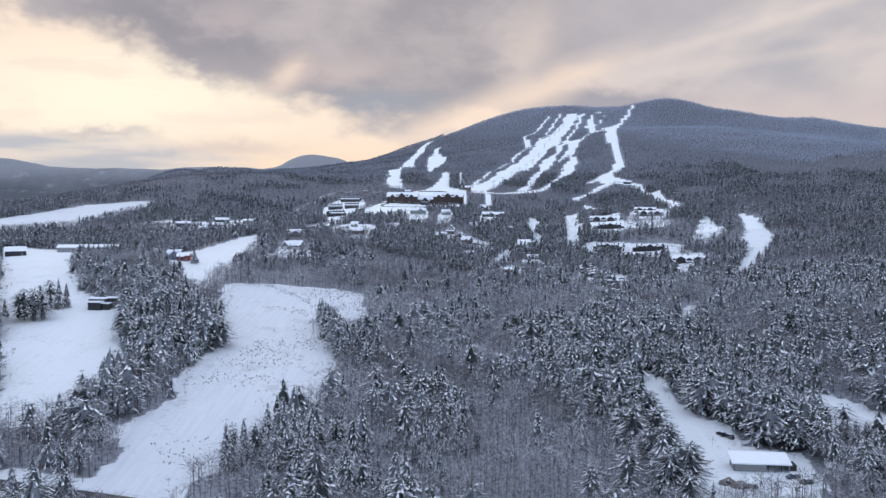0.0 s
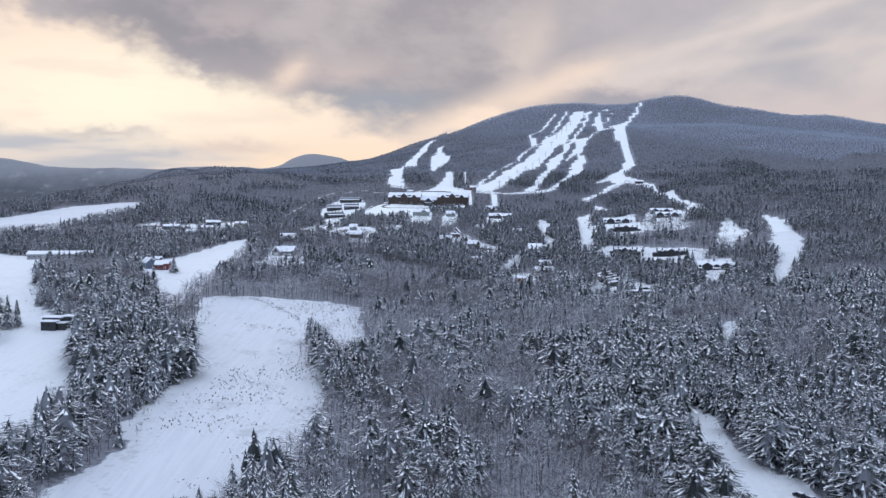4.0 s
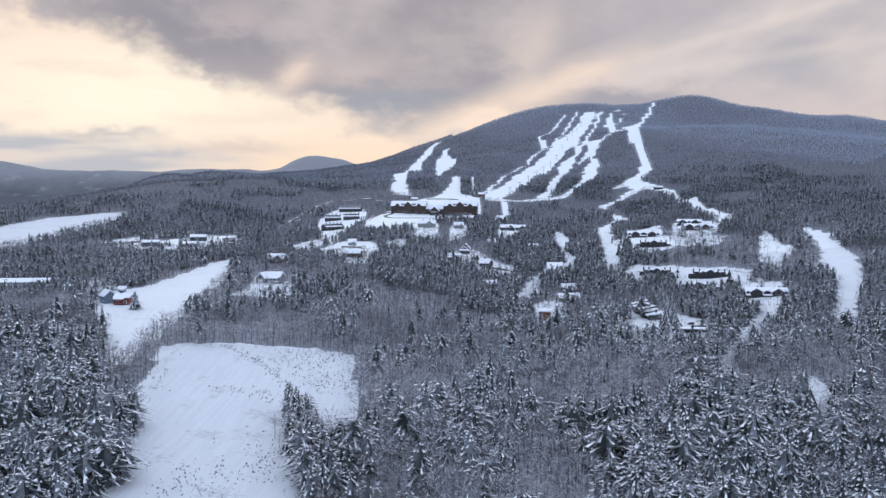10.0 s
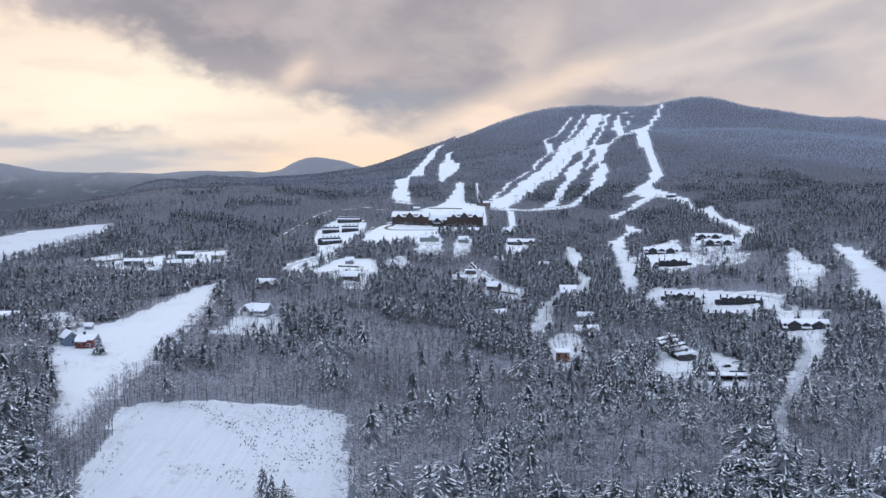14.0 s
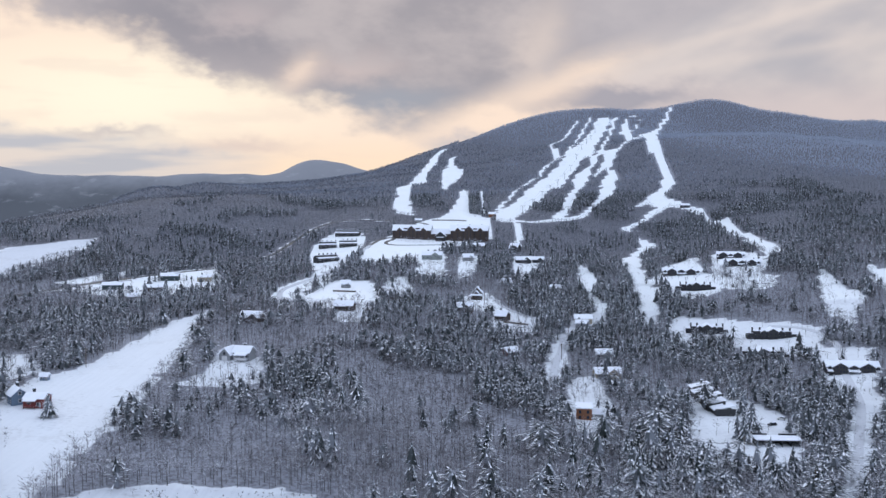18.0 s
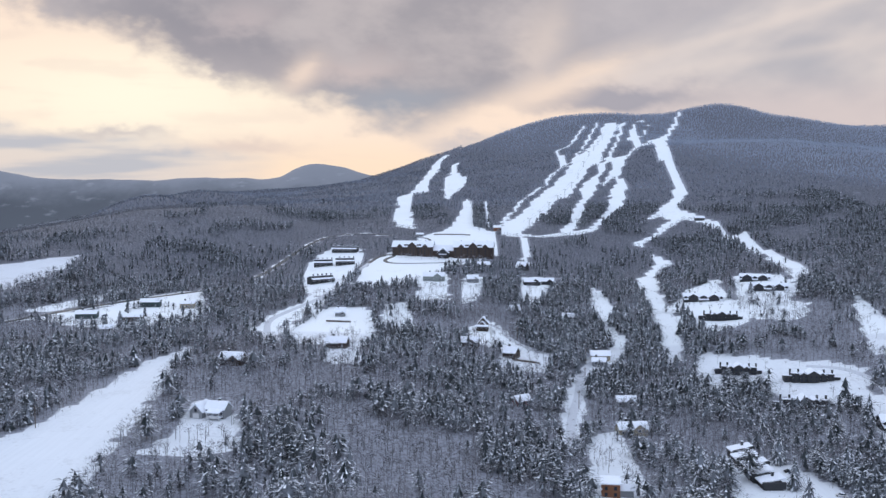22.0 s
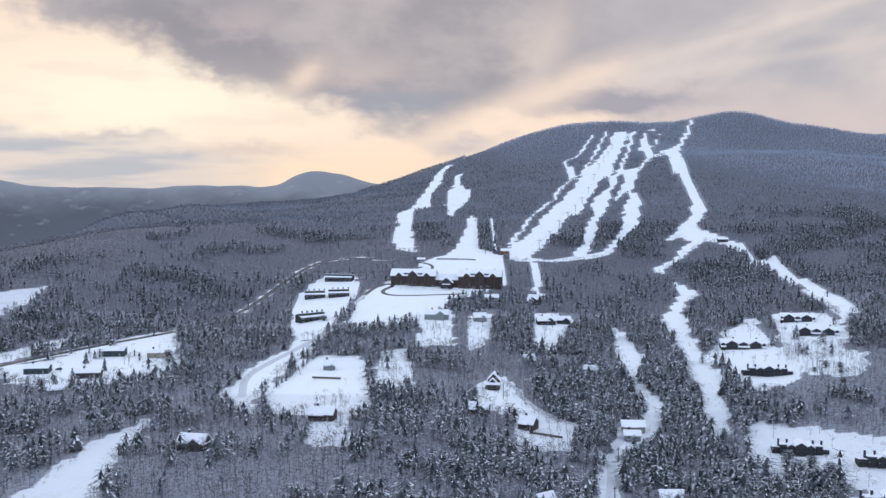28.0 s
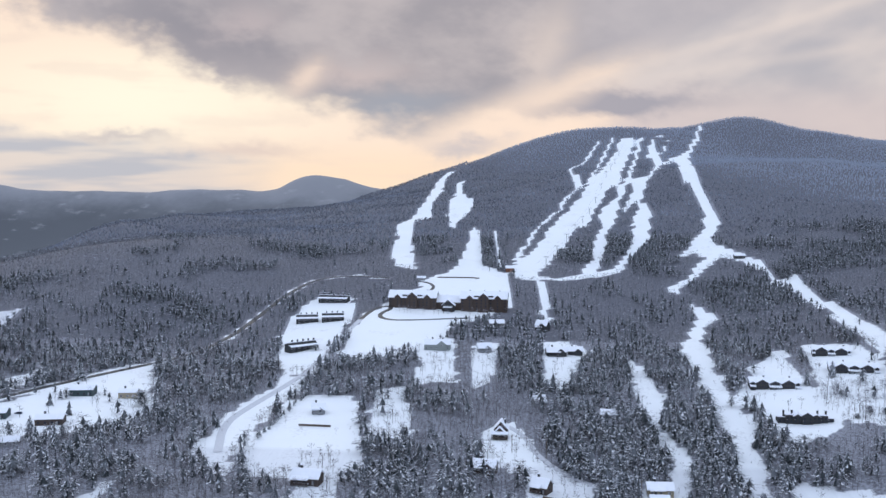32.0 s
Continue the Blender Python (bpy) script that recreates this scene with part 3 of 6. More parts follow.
def build_land():
    rows = np.concatenate([np.linspace(-500, 230, 10), np.linspace(240, 1000, 210), np.linspace(1006, 1800, 120)[0:], np.linspace(1812, 3150, 95), np.linspace(3180, 4800, 50)])
    side = np.linspace(-1, 1, 261)
    side = side * (0.55 + 0.45 * np.abs(side))
    half = 420 + 0.50 * np.maximum(rows, 0)
    x = side[None, :] * half[:, None]
    y = np.repeat(rows[:, None], len(side), 1)
    z = height(x, y)
    x, y, z = x.ravel(), y.ravel(), z.ravel()
    w = len(side)
    i = (np.arange(len(rows) - 1)[:, None] * w + np.arange(w - 1)[None, :]).ravel()
    quads = np.stack([i, i + 1, i + w + 1, i + w], 1)
    me = bpy.data.meshes.new("ground")
    me.vertices.add(len(x))
    me.loops.add(quads.size)
    me.polygons.add(len(quads))
    me.vertices.foreach_set("co", np.stack([x, y, z], 1).astype(np.float32).ravel())
    me.loops.foreach_set("vertex_index", quads.astype(np.int32).ravel())
    me.polygons.foreach_set("loop_start", np.arange(0, quads.size, 4, dtype=np.int32))
    me.polygons.foreach_set("use_smooth", np.ones(len(quads), bool))
    me.update(calc_edges=True)
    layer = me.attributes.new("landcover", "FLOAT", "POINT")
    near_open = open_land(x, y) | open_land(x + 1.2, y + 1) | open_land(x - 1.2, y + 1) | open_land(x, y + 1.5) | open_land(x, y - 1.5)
    # the slope woods get a darker floor: brush, plus painted shade under the trees
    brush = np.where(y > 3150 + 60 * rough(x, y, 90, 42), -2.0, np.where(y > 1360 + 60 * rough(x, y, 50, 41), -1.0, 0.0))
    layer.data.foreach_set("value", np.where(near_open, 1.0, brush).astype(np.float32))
    layer = me.attributes.new("stubble_dim", "FLOAT", "POINT")
    # snow south of 1050 is darkened in colour to imitate a dimmer foreground
    mown = np.where(y < 1050, 0.45, 0.0)
    mown[inside(x, y, CLEARINGS["great meadow"])] = 0.85
    mown[inside(x, y, CLEARINGS["far meadow"])] = 0.8
    layer.data.foreach_set("value", mown.astype(np.float32))
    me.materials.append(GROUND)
    tagged(new("ground", me), "snow-covered hilly ground with forest floor and open meadows", "ground", kind="structure")


build_land()


# ---- buildings ----
SITES = []


def thing(name, x, y, turn, label, category, group="", lift=0.0):
    ob = new(name)
    ob.matrix_basis = pose(x, y, ground_at(x, y) + lift, 0, 0, turn)
    return tagged(ob, label, category, group)


def part(name, me, parent, label="", where=None):
    ob = new(name, me)
    ob.parent = parent
    if where is not None:
        ob.matrix_basis = where
    return tagged(ob, label) if label else ob


def box(x0, y0, z0, x1, y1, z1):
    v = [(x0, y0, z0), (x1, y0, z0), (x1, y1, z0), (x0, y1, z0), (x0, y0, z1), (x1, y0, z1), (x1, y1, z1), (x0, y1, z1)]
    return v, [(0, 3, 2, 1), (4, 5, 6, 7), (0, 1, 5, 4), (1, 2, 6, 5), (2, 3, 7, 6), (3, 0, 4, 7)]


def boxes(name, rows, mat):
    v, f = [], []
    for row in rows:
        bv, bf = box(*row)
        f += [tuple(i + len(v) for i in face) for face in bf]
        v += bv
    return mesh_from(name, v, f, mat)


def gable_mesh(x0, x1, y0, y1, base, wall, rise, mat, cross=False):
    """Walls with gable ends; the ridge runs along x, or along y if cross."""
    if cross:
        m = (x0 + x1) / 2
        v = [(x0, y0, base), (x1, y0, base), (x1, y1, base), (x0, y1, base), (x0, y0, wall), (x1, y0, wall), (x1, y1, wall), (x0, y1, wall), (m, y0, wall + rise), (m, y1, wall + rise)]
        f = [(0, 1, 5, 8, 4), (1, 2, 6, 5), (2, 3, 7, 9, 6), (3, 0, 4, 7), (0, 3, 2, 1)]
    else:
        m = (y0 + y1) / 2
        v = [(x0, y0, base), (x1, y0, base), (x1, y1, base), (x0, y1, base), (x0, y0, wall), (x1, y0, wall), (x1, y1, wall), (x0, y1, wall), (x0, m, wall + rise), (x1, m, wall + rise)]
        f = [(0, 1, 5, 4), (1, 2, 6, 9, 5), (2, 3, 7, 6), (3, 0, 4, 8, 7), (0, 3, 2, 1)]
    return mesh_from("wall", v, f, mat)


def roof_mesh(x0, x1, y0, y1, wall, rise, cross=False, eave=0.6, thick=0.45, mat=None):
    """A gable roof of two thick slopes, deep in snow, with a slightly sagging, rounded eave."""
    if cross:
        x0, x1, y0, y1, swap = y0, y1, x0, x1, True
    else:
        swap = False
    half = (y1 - y0) / 2
    mid = (y0 + y1) / 2
    low = wall - rise * eave / half + 0.03
    prof = [(-half - eave, low), (0, wall + rise + 0.03), (half + eave, low), (half + eave + 0.12, low + thick * 0.55), (half + eave - 0.15, low + thick), (0.35, wall + rise + thick), (-0.35, wall + rise + thick), (-half - eave + 0.15, low + thick), (-half - eave - 0.12, low + thick * 0.55)]
    v = [(x, mid + py, pz) for x in (x0 - eave, x1 + eave) for py, pz in prof]
    k = len(prof)
    f = [tuple(range(k))[::-1], tuple(range(k, 2 * k))] + [(i, (i + 1) % k, k + (i + 1) % k, k + i) for i in range(k)]
    if swap:
        v = [(b, a, c) for a, b, c in v]
        f = [face[::-1] for face in f]
    return mesh_from("roof", v, f, mat or ROOF_SNOW)


WINDOW_FRAME = boxes("window", [(-0.65, -0.10, -0.8, 0.65, 0.05, -0.66), (-0.65, -0.10, 0.66, 0.65, 0.05, 0.8), (-0.65, -0.10, -0.66, -0.52, 0.05, 0.66), (0.52, -0.10, -0.66, 0.65, 0.05, 0.66)], WHITE_TRIM)
DARK_FRAME = boxes("window", [(-0.65, -0.10, -0.8, 0.65, 0.05, -0.66), (-0.65, -0.10, 0.66, 0.65, 0.05, 0.8), (-0.65, -0.10, -0.66, -0.52, 0.05, 0.66), (0.52, -0.10, -0.66, 0.65, 0.05, 0.66)], BROWN_WALL)
PANE = boxes("pane", [(-0.52, -0.04, -0.66, 0.52, 0.02, 0.66)], GLASS)
DOOR = boxes("door", [(-0.5, -0.07, 0.0, 0.5, 0.03, 2.05)], GREY_WALL)


def window(parent, x, y, z, turn=0, frame_=None, wide=1.0):
    ob = part("window", frame_ or WINDOW_FRAME, parent, "", pose(x, y, z, 0, 0, turn) @ Matrix.Diagonal((wide, 1, 1, 1)))
    part("pane", PANE, ob)
    return ob


CHIMNEY = boxes("chimney", [(-0.5, -0.5, -2.5, 0.5, 0.5, 1.9), (-0.62, -0.62, 1.9, 0.62, 0.62, 2.15)], DARK_WALL)
CHIMNEY_SNOW = boxes("snow_cap", [(-0.6, -0.6, 2.15, 0.6, 0.6, 2.4)], ROOF_SNOW)


def chimney(parent, x, y, z):
    ob = part("chimney", CHIMNEY, parent, "", pose(x, y, z))
    part("snow_cap", CHIMNEY_SNOW, ob)


def porch(parent, x0, x1, y0, y1, z, mat, roofed=True):
    """A deck on posts with a rail, and a snowy shed roof over it. y0 is its outer edge."""
    deck = part("deck", boxes("deck", [(x0, y0, z - 0.25, x1, y1, z)], mat), parent)
    posts = max(2, int((x1 - x0) / 3) + 1)
    for i in range(posts):
        px = x0 + 0.15 + (x1 - x0 - 0.3) * i / (posts - 1)
        part("post", boxes("post", [(px - 0.12, y0, z - 3.5, px + 0.12, y0 + 0.24, z + (2.4 if roofed else 1.0))], mat), deck)
    part("rail", boxes("rail", [(x0, y0 - 0.02, z + 0.9, x1, y0 + 0.1, z + 1.02), (x0, y0, z + 0.15, x1, y0 + 0.06, z + 0.85)], mat), deck)
    part("snow_layer", boxes("snow_layer", [(x0 + 0.2, y0 + 0.3, z, x1 - 0.2, y1, z + 0.18)], ROOF_SNOW), deck)
    if roofed:
        v, f = box(x0 - 0.3, y0 - 0.4, z + 2.4, x1 + 0.3, y1 + 0.2, z + 2.85)
        v = [(a, b, c + (0.9 if b > y0 else 0)) for a, b, c in v]
        part("porch_roof", mesh_from("porch_roof", v, f, ROOF_SNOW), parent, "snow-covered porch roof")


def house(x, y, turn, long, deep, wall, rise, mat, label, cross=0, deck=0, stack=1, name="house", front=14, group="", wide_windows=1.0):
    """A plain gabled house; cross adds that many front gables, deck a porch of that depth."""
    SITES.append((x, y, max(long, deep) / 2 + 2, max(long, deep) / 2 + front))
    ob = thing(name, x, y, turn, label, "house", group)
    a, b = long / 2, deep / 2
    frame_ = DARK_FRAME if mat in (DARK_WALL, BROWN_WALL, TEAL_WALL, RUST_WALL) else WINDOW_FRAME
    part("wall", gable_mesh(-a, a, -b, b, -3, wall, rise, mat), ob)
    part("roof", roof_mesh(-a, a, -b, b, wall, rise), ob, "snow-covered gable roof")
    for i in range(cross):
        gx = -a + long * (i + 0.5) / cross if cross > 1 else long * 0.18
        w = min(long / max(cross, 2) * 0.42, 3.6)
        part("gable_wall", gable_mesh(gx - w, gx + w, -b - 1.4, 0, -3, wall + 0.2, w * 0.75, mat, True), ob)
        part("gable_roof", roof_mesh(gx - w, gx + w, -b - 1.4, -0.2, wall + 0.2, w * 0.75, True, 0.45), ob, "snow-covered front gable")
        window(ob, gx, -b - 1.44, wall - 0.6, 0, frame_, 1.3)
    rows = max(1, int(wall / 2.8))
    count = max(2, int(long / 3.6))
    for r in range(rows):
        for i in range(count):
            wx = -a + long * (i + 0.5) / count
            if cross and any(abs(wx - (-a + long * (j + 0.5) / cross if cross > 1 else long * 0.18)) < 3.7 for j in range(cross)):
                continue
            window(ob, wx, -b - 0.03, 1.6 + 2.75 * r, 0, frame_, wide_windows)
    for s in (-1, 1):
        window(ob, s * (a + 0.03), 0, 1.7, 90 * s, frame_)
        window(ob, s * (a + 0.03), 0, wall + rise * 0.25, 90 * s, frame_)
    part("door", DOOR, ob, "", pose(a * 0.55 + 0.4, -b - 0.03, 0.2))
    for i in range(stack):
        chimney(ob, -a * 0.4 + i * long * 0.4, 0.6, wall + rise * 0.9)
    if deck:
        porch(ob, -a * 0.85, a * 0.35, -b - deck, -b, 0.9 if rows < 2 else 2.7, mat)
    return ob


def hotel():
    SITES.append((-26, 1490, 62, 40))
    ob = thing("hotel", -26, 1494, -7, "large brown timber resort hotel with snowy gabled roofs", "hotel", lift=-1.0)
    wall, rise = 12.6, 6.0
    for x0, x1, gables in ((-61, -13, (-52, -37, -22)), (12, 58, (21, 35, 49))):
        wing = part("wing", gable_mesh(x0, x1, -9, 9, -4, wall, rise, BROWN_WALL), ob, "brown sided hotel wing")
        part("roof", roof_mesh(x0, x1, -9, 9, wall, rise, False, 0.9, 0.6), ob, "snow-covered main roof")
        for i, gx in enumerate(gables):
            big = i == 1
            w = 5.0 if big else 3.0
            part("gable_wall", gable_mesh(gx - w, gx + w, -11.5 if big else -10.2, -1, -4, wall + (1.2 if big else 0.6), w * 0.85, BROWN_WALL, True), ob)
            part("gable_roof", roof_mesh(gx - w, gx + w, -11.5 if big else -10.2, -1.0, wall + (1.2 if big else 0.6), w * 0.85, True, 0.6), ob, "steep snow-covered gable")
            for r in range(5 if big else 4):
                y_ = -11.54 if big else -10.24
                for dx_ in ((-2.2, 2.2) if big else (0,)):
                    window(ob, gx + dx_, y_, 1.7 + 3.0 * r, 0, DARK_FRAME, 1.2)
        for dormer in ((gables[0] + gables[1]) / 2, (gables[1] + gables[2]) / 2):
            part("dormer", boxes("dormer", [(dormer - 2.6, -8.2, wall + 0.4, dormer + 2.6, -3.5, wall + 2.6)], BROWN_WALL), ob)
            part("dormer_roof", boxes("dormer_roof", [(dormer - 3.0, -8.8, wall + 2.6, dormer + 3.0, -2.5, wall + 3.1)], ROOF_SNOW), ob, "snow-covered dormer roof")
            for dx_ in (-1.2, 1.2):
                window(ob, dormer + dx_, -8.24, wall + 1.5, 0, DARK_FRAME)
        count = 13
        for i in range(count):
            wx = x0 + 2 + (x1 - x0 - 4) * i / (count - 1)
            if any(abs(wx - g) < (5.6 if j == 1 else 3.6) for j, g in enumerate(gables)):
                continue
            for r in range(4):
                window(ob, wx, -9.03, 1.7 + 3.0 * r, 0, DARK_FRAME, 1.1)
        for i in range(3):
            chimney(ob, x0 + 8 + 15 * i, 2, wall + rise - 1.2)
        for s, ex in ((-1, x0), (1, x1)):
            for r in range(4):
                for wy in (-4, 4):
                    window(ob, ex + s * 0.03, wy, 1.7 + 3.0 * r, 90 * s, DARK_FRAME)
    # lower entrance hall between the wings
    part("hall_wall", gable_mesh(-13, 12, -6, 12, -4, 8, 5.5, BROWN_WALL), ob)
    part("hall_roof", roof_mesh(-13.5, 12.5, -6, 12, 8, 5.5, False, 0.5, 0.6), ob, "snow-covered hall roof")
    part("entry_wall", gable_mesh(-6.5, 6, -13, 0, -4, 6.0, 5.0, DARK_WALL, True), ob)
    part("entry_roof", roof_mesh(-6.5, 6, -13, 0, 6.0, 5.0, True, 1.0, 0.5), ob, "steep snow-covered entrance gable")
    canopy = part("entry_canopy", boxes("entry_canopy", [(-4.5, -19, 4.0, 4.0, -13, 4.5)], ROOF_SNOW), ob, "snow-covered entrance canopy")
    for px in (-4.1, 3.6):
        for py in (-18.7, -14):
            part("post", boxes("post", [(px - 0.25, py - 0.25, -3, px + 0.25, py + 0.25, 4.0)], BROWN_WALL), canopy)
    for dx_ in (-3.6, 0, 3.4):
        window(ob, dx_ - 0.2, -13.04, 4.6, 0, WINDOW_FRAME, 1.5)


def condo_row(x, y, turn, units, label):
    """A terrace of holiday flats: upper roof, strip of windows, lower lean-to roof, chimney by chimney."""
    wide = 5.2
    a = units * wide / 2
    SITES.append((x, y, a + 3, a + 12))
    ob = thing("condominium_row", x, y, turn, label, "apartment", "condominiums below the hotel")
    v = [(-a, -5, -3), (a, -5, -3), (a, 5, -3), (-a, 5, -3), (-a, -5, 4.6), (a, -5, 4.6), (a, 5, 5.2), (-a, 5, 5.2), (-a, -1.2, 7.4), (a, -1.2, 7.4)]
    part("wall", mesh_from("wall", v, [(0, 1, 5, 4), (1, 2, 6, 9, 5), (2, 3, 7, 6), (3, 0, 4, 8, 7), (4, 5, 9, 8), (8, 9, 6, 7)], DARK_WALL), ob)
    v, f = box(-a - 0.4, -1.9, 7.2, a + 0.4, 5.6, 7.75)
    part("upper_roof", mesh_from("upper_roof", [(p, q, r - (1.6 if q > 0 else 0)) for p, q, r in v], f, ROOF_SNOW), ob, "snow-covered upper roof")
    v, f = box(-a - 0.3, -6.6, 4.0, a + 0.3, -2.2, 4.5)
    part("lower_roof", mesh_from("lower_roof", [(p, q, r + (1.5 if q > -3 else 0)) for p, q, r in v], f, ROOF_SNOW), ob, "snow-covered lean-to roof")
    for i in range(units):
        ux = -a + wide * (i + 0.5)
        window(ob, ux - 1.2, -5.03, 2.9, 0, None, 1.2)
        window(ob, ux + 1.2, -5.03, 2.9, 0, None, 1.2)
        part("balcony", boxes("balcony", [(ux - 2.2, -6.3, 0.9, ux + 2.2, -5, 1.1), (ux - 2.2, -6.3, 1.1, ux + 2.2, -6.2, 2.0)], DARK_WALL), ob)
        window(ob, ux, -5.03, 0.0, 0, None, 1.3)
        part("party_wall", boxes("party_wall", [(ux + wide / 2 - 0.15, -6.2, -3, ux + wide / 2 + 0.15, -5.0, 4.0)], DARK_WALL), ob)
        chimney(ob, ux + wide / 2 - 0.6, 0.5, 7.0)
    return ob


def townhouse(x, y, turn, long, label, group="townhouses below the trails", front=30):
    """A row of slope-side houses: dark front gables between lower wings with broad snowy porch roofs."""
    a = long / 2
    SITES.append((x, y, a + 3, a + front - 10))
    ob = thing("townhouse_row", x, y, turn, label, "townhouse", group)
    wall, rise = 3.0, 2.6
    part("wall", gable_mesh(-a, a, -4.5, 6, -4, wall, rise, DARK_WALL), ob)
    part("roof", roof_mesh(-a, a, -4.2, 6, wall, rise, False, 0.7, 0.6), ob, "snow-covered long roof")
    spots = [-long * 0.26, long * 0.26]
    w, gw, gr = 3.9, 3.6, 2.2
    for gx in spots:
        part("gable_wall", gable_mesh(gx - w, gx + w, -7, 2, -4, gw, gr, DARK_WALL, True), ob, "dark stained gable front")
        part("gable_roof", roof_mesh(gx - w, gx + w, -6.6, 2, gw, gr, True, 0.6, 0.5), ob, "snow-covered front gable")
        for dx_ in (-1.8, 0, 1.8):
            for z in (1.0, 3.4):
                window(ob, gx + dx_, -7.04, z, 0, DARK_FRAME, 1.2)
        chimney(ob, gx + 2.2, 3.2, wall + rise - 0.9)
    edges = [-a] + spots + [a]
    for i in range(3):
        x0 = edges[i] + (w + 0.7 if i else 0.0)
        x1 = edges[i + 1] - (w + 0.7 if i < 2 else 0.0)
        count = max(1, int((x1 - x0) / 2.6))
        for j in range(count):
            window(ob, x0 + (x1 - x0) * (j + 0.5) / count, -4.54, 1.7, 0, DARK_FRAME, 1.1)
        # a deep snowy porch roof, a dark window band, and a second snowy eave over it
        porch(ob, x0, x1, -8.6, -4.5, -1.4, DARK_WALL)
        mid, half_ = (x0 + x1) / 2, (x1 - x0) * 0.36
        part("dormer", gable_mesh(mid - half_, mid + half_, -6.4, -1.0, wall - 1.0, wall + 0.5, half_ * 0.45, DARK_WALL, True), ob)
        part("dormer_roof", roof_mesh(mid - half_, mid + half_, -6.2, -1.0, wall + 0.5, half_ * 0.45, True, 0.5, 0.5), ob, "snow-covered dormer roof")
        window(ob, mid, -6.44, wall, 0, DARK_FRAME, 1.3)
    return ob


def dark_row(x, y, turn, long, label, group="townhouses below the trails", front=30):
    """A row of houses seen from its tall back: stepped dark units under thin snowy roofs that pitch away, with many chimneys."""
    a = long / 2
    SITES.append((x, y, a + 3, a + front - 10))
    ob = thing("townhouse_row", x, y, turn, label, "townhouse", group)
    steps = ((0.00, 0.13, 2.8, 1.5, 0), (0.13, 0.26, 4.6, 0.0, 0), (0.26, 0.40, 3.9, -1.0, 1), (0.40, 0.60, 4.7, -2.2, 1), (0.60, 0.74, 3.9, -1.0, 1), (0.74, 0.88, 4.6, 0.0, 0), (0.88, 1.00, 2.6, 1.5, 0))
    for s0, s1, tall, out, gabled in steps:
        x0, x1 = -a + long * s0, -a + long * s1
        mid = (x0 + x1) / 2
        if gabled:
            part("unit_wall", gable_mesh(x0 + 0.02, x1 - 0.02, -4.5 + out, 4, -4, tall, (x1 - x0) * 0.28, DARK_WALL, True), ob, "dark stained gabled unit")
            part("unit_roof", roof_mesh(x0, x1, -4.2 + out, 4, tall, (x1 - x0) * 0.28, True, 0.25, 0.35), ob, "snow-covered unit roof")
        else:
            v, f = box(x0 + 0.02, -4.5 + out, -4, x1 - 0.02, 4, tall)
            part("unit_wall", mesh_from("unit_wall", [(p, q, r - (1.2 if q > 0 and r > 0 else 0)) for p, q, r in v], f, DARK_WALL), ob, "dark stained unit")
            v, f = box(x0 - 0.1, -4.7 + out, tall, x1 + 0.1, 4.3, tall + 0.35)
            part("unit_roof", mesh_from("unit_roof", [(p, q, r - (1.2 if q > 0 else 0)) for p, q, r in v], f, ROOF_SNOW), ob, "snow-covered roof pitching away")
        for z in (0.6, 2.9):
            if z + 0.8 < tall:
                for dx_ in (-0.24, 0.24):
                    window(ob, mid + dx_ * (x1 - x0), -4.54 + out, z, 0, DARK_FRAME, 1.1)
        part("balcony", boxes("balcony", [(x0 + 0.4, -5.9 + out, 1.6, x1 - 0.4, -4.5 + out, 1.8), (x0 + 0.4, -5.9 + out, 1.8, x1 - 0.4, -5.8 + out, 2.6)], DARK_WALL), ob)
        part("balcony_snow", boxes("balcony_snow", [(x0 + 0.5, -5.75 + out, 1.8, x1 - 0.5, -4.55 + out, 1.95)], ROOF_SNOW), ob, "snow on the balcony")
    for s0 in (0.12, 0.27, 0.50, 0.73, 0.88):
        chimney(ob, -a + long * s0, 1.2, 4.4)
    return ob


hotel()
condo_row(-147, 1524, -12, 6, "dark condominium row with tiered snowy roofs beside the hotel")
condo_row(-163, 1446, 10, 4, "long dark condominium row with tiered snowy roofs")
condo_row(-138, 1444, 9, 4, "long dark condominium row with tiered snowy roofs")
condo_row(-149, 1328, 40, 5, "angled dark condominium row with many chimneys on snow")
townhouse(201, 1192, -8, 33, "dark townhouse row with two gables and snow-heavy porches")
dark_row(196, 1118, -6, 33, "dark brown townhouse row seen under a thin snowy roof")
townhouse(269, 1268, -16, 27, "upper dark townhouse row with two gables on the slope")
townhouse(265, 1216, -14, 33, "dark townhouse row with two gables beside evergreens")
dark_row(208, 957, -7, 33, "dark townhouse row with three gables beside the looped drive")
dark_row(170, 981, -12, 29, "dark townhouse row half hidden behind evergreens", front=4)
dark_row(186, 909, -5, 33, "dark townhouse row low in the trees", front=1)
townhouse(222, 858, -8, 29, "dark townhouse row with a broad snowy roof by the lane", front=20)
house(-34, 1311, -4, 21, 10, 4.6, 3.2, GREEN_WALL, "long pale green house with a wide snowy roof", 1, 0, 2)
house(4, 1306, 8, 11, 8, 3.4, 3.4, GREY_WALL, "small grey house with a steep snowy roof", 1, 2)
house(18, 1411, 3, 13, 8, 3.4, 2.6, GREY_WALL, "grey house behind bare trees below the hotel", 0, 2)
house(60, 1406, -30, 11, 9, 5.2, 4.0, DARK_WALL, "dark steep-roofed house beside the service lane", 1, 2)
house(62, 1303, 4, 16, 10, 3.4, 3.0, DARK_WALL, "dark low lodge with front gable in a round clearing", 1, 2, group="lodge in the clearing")
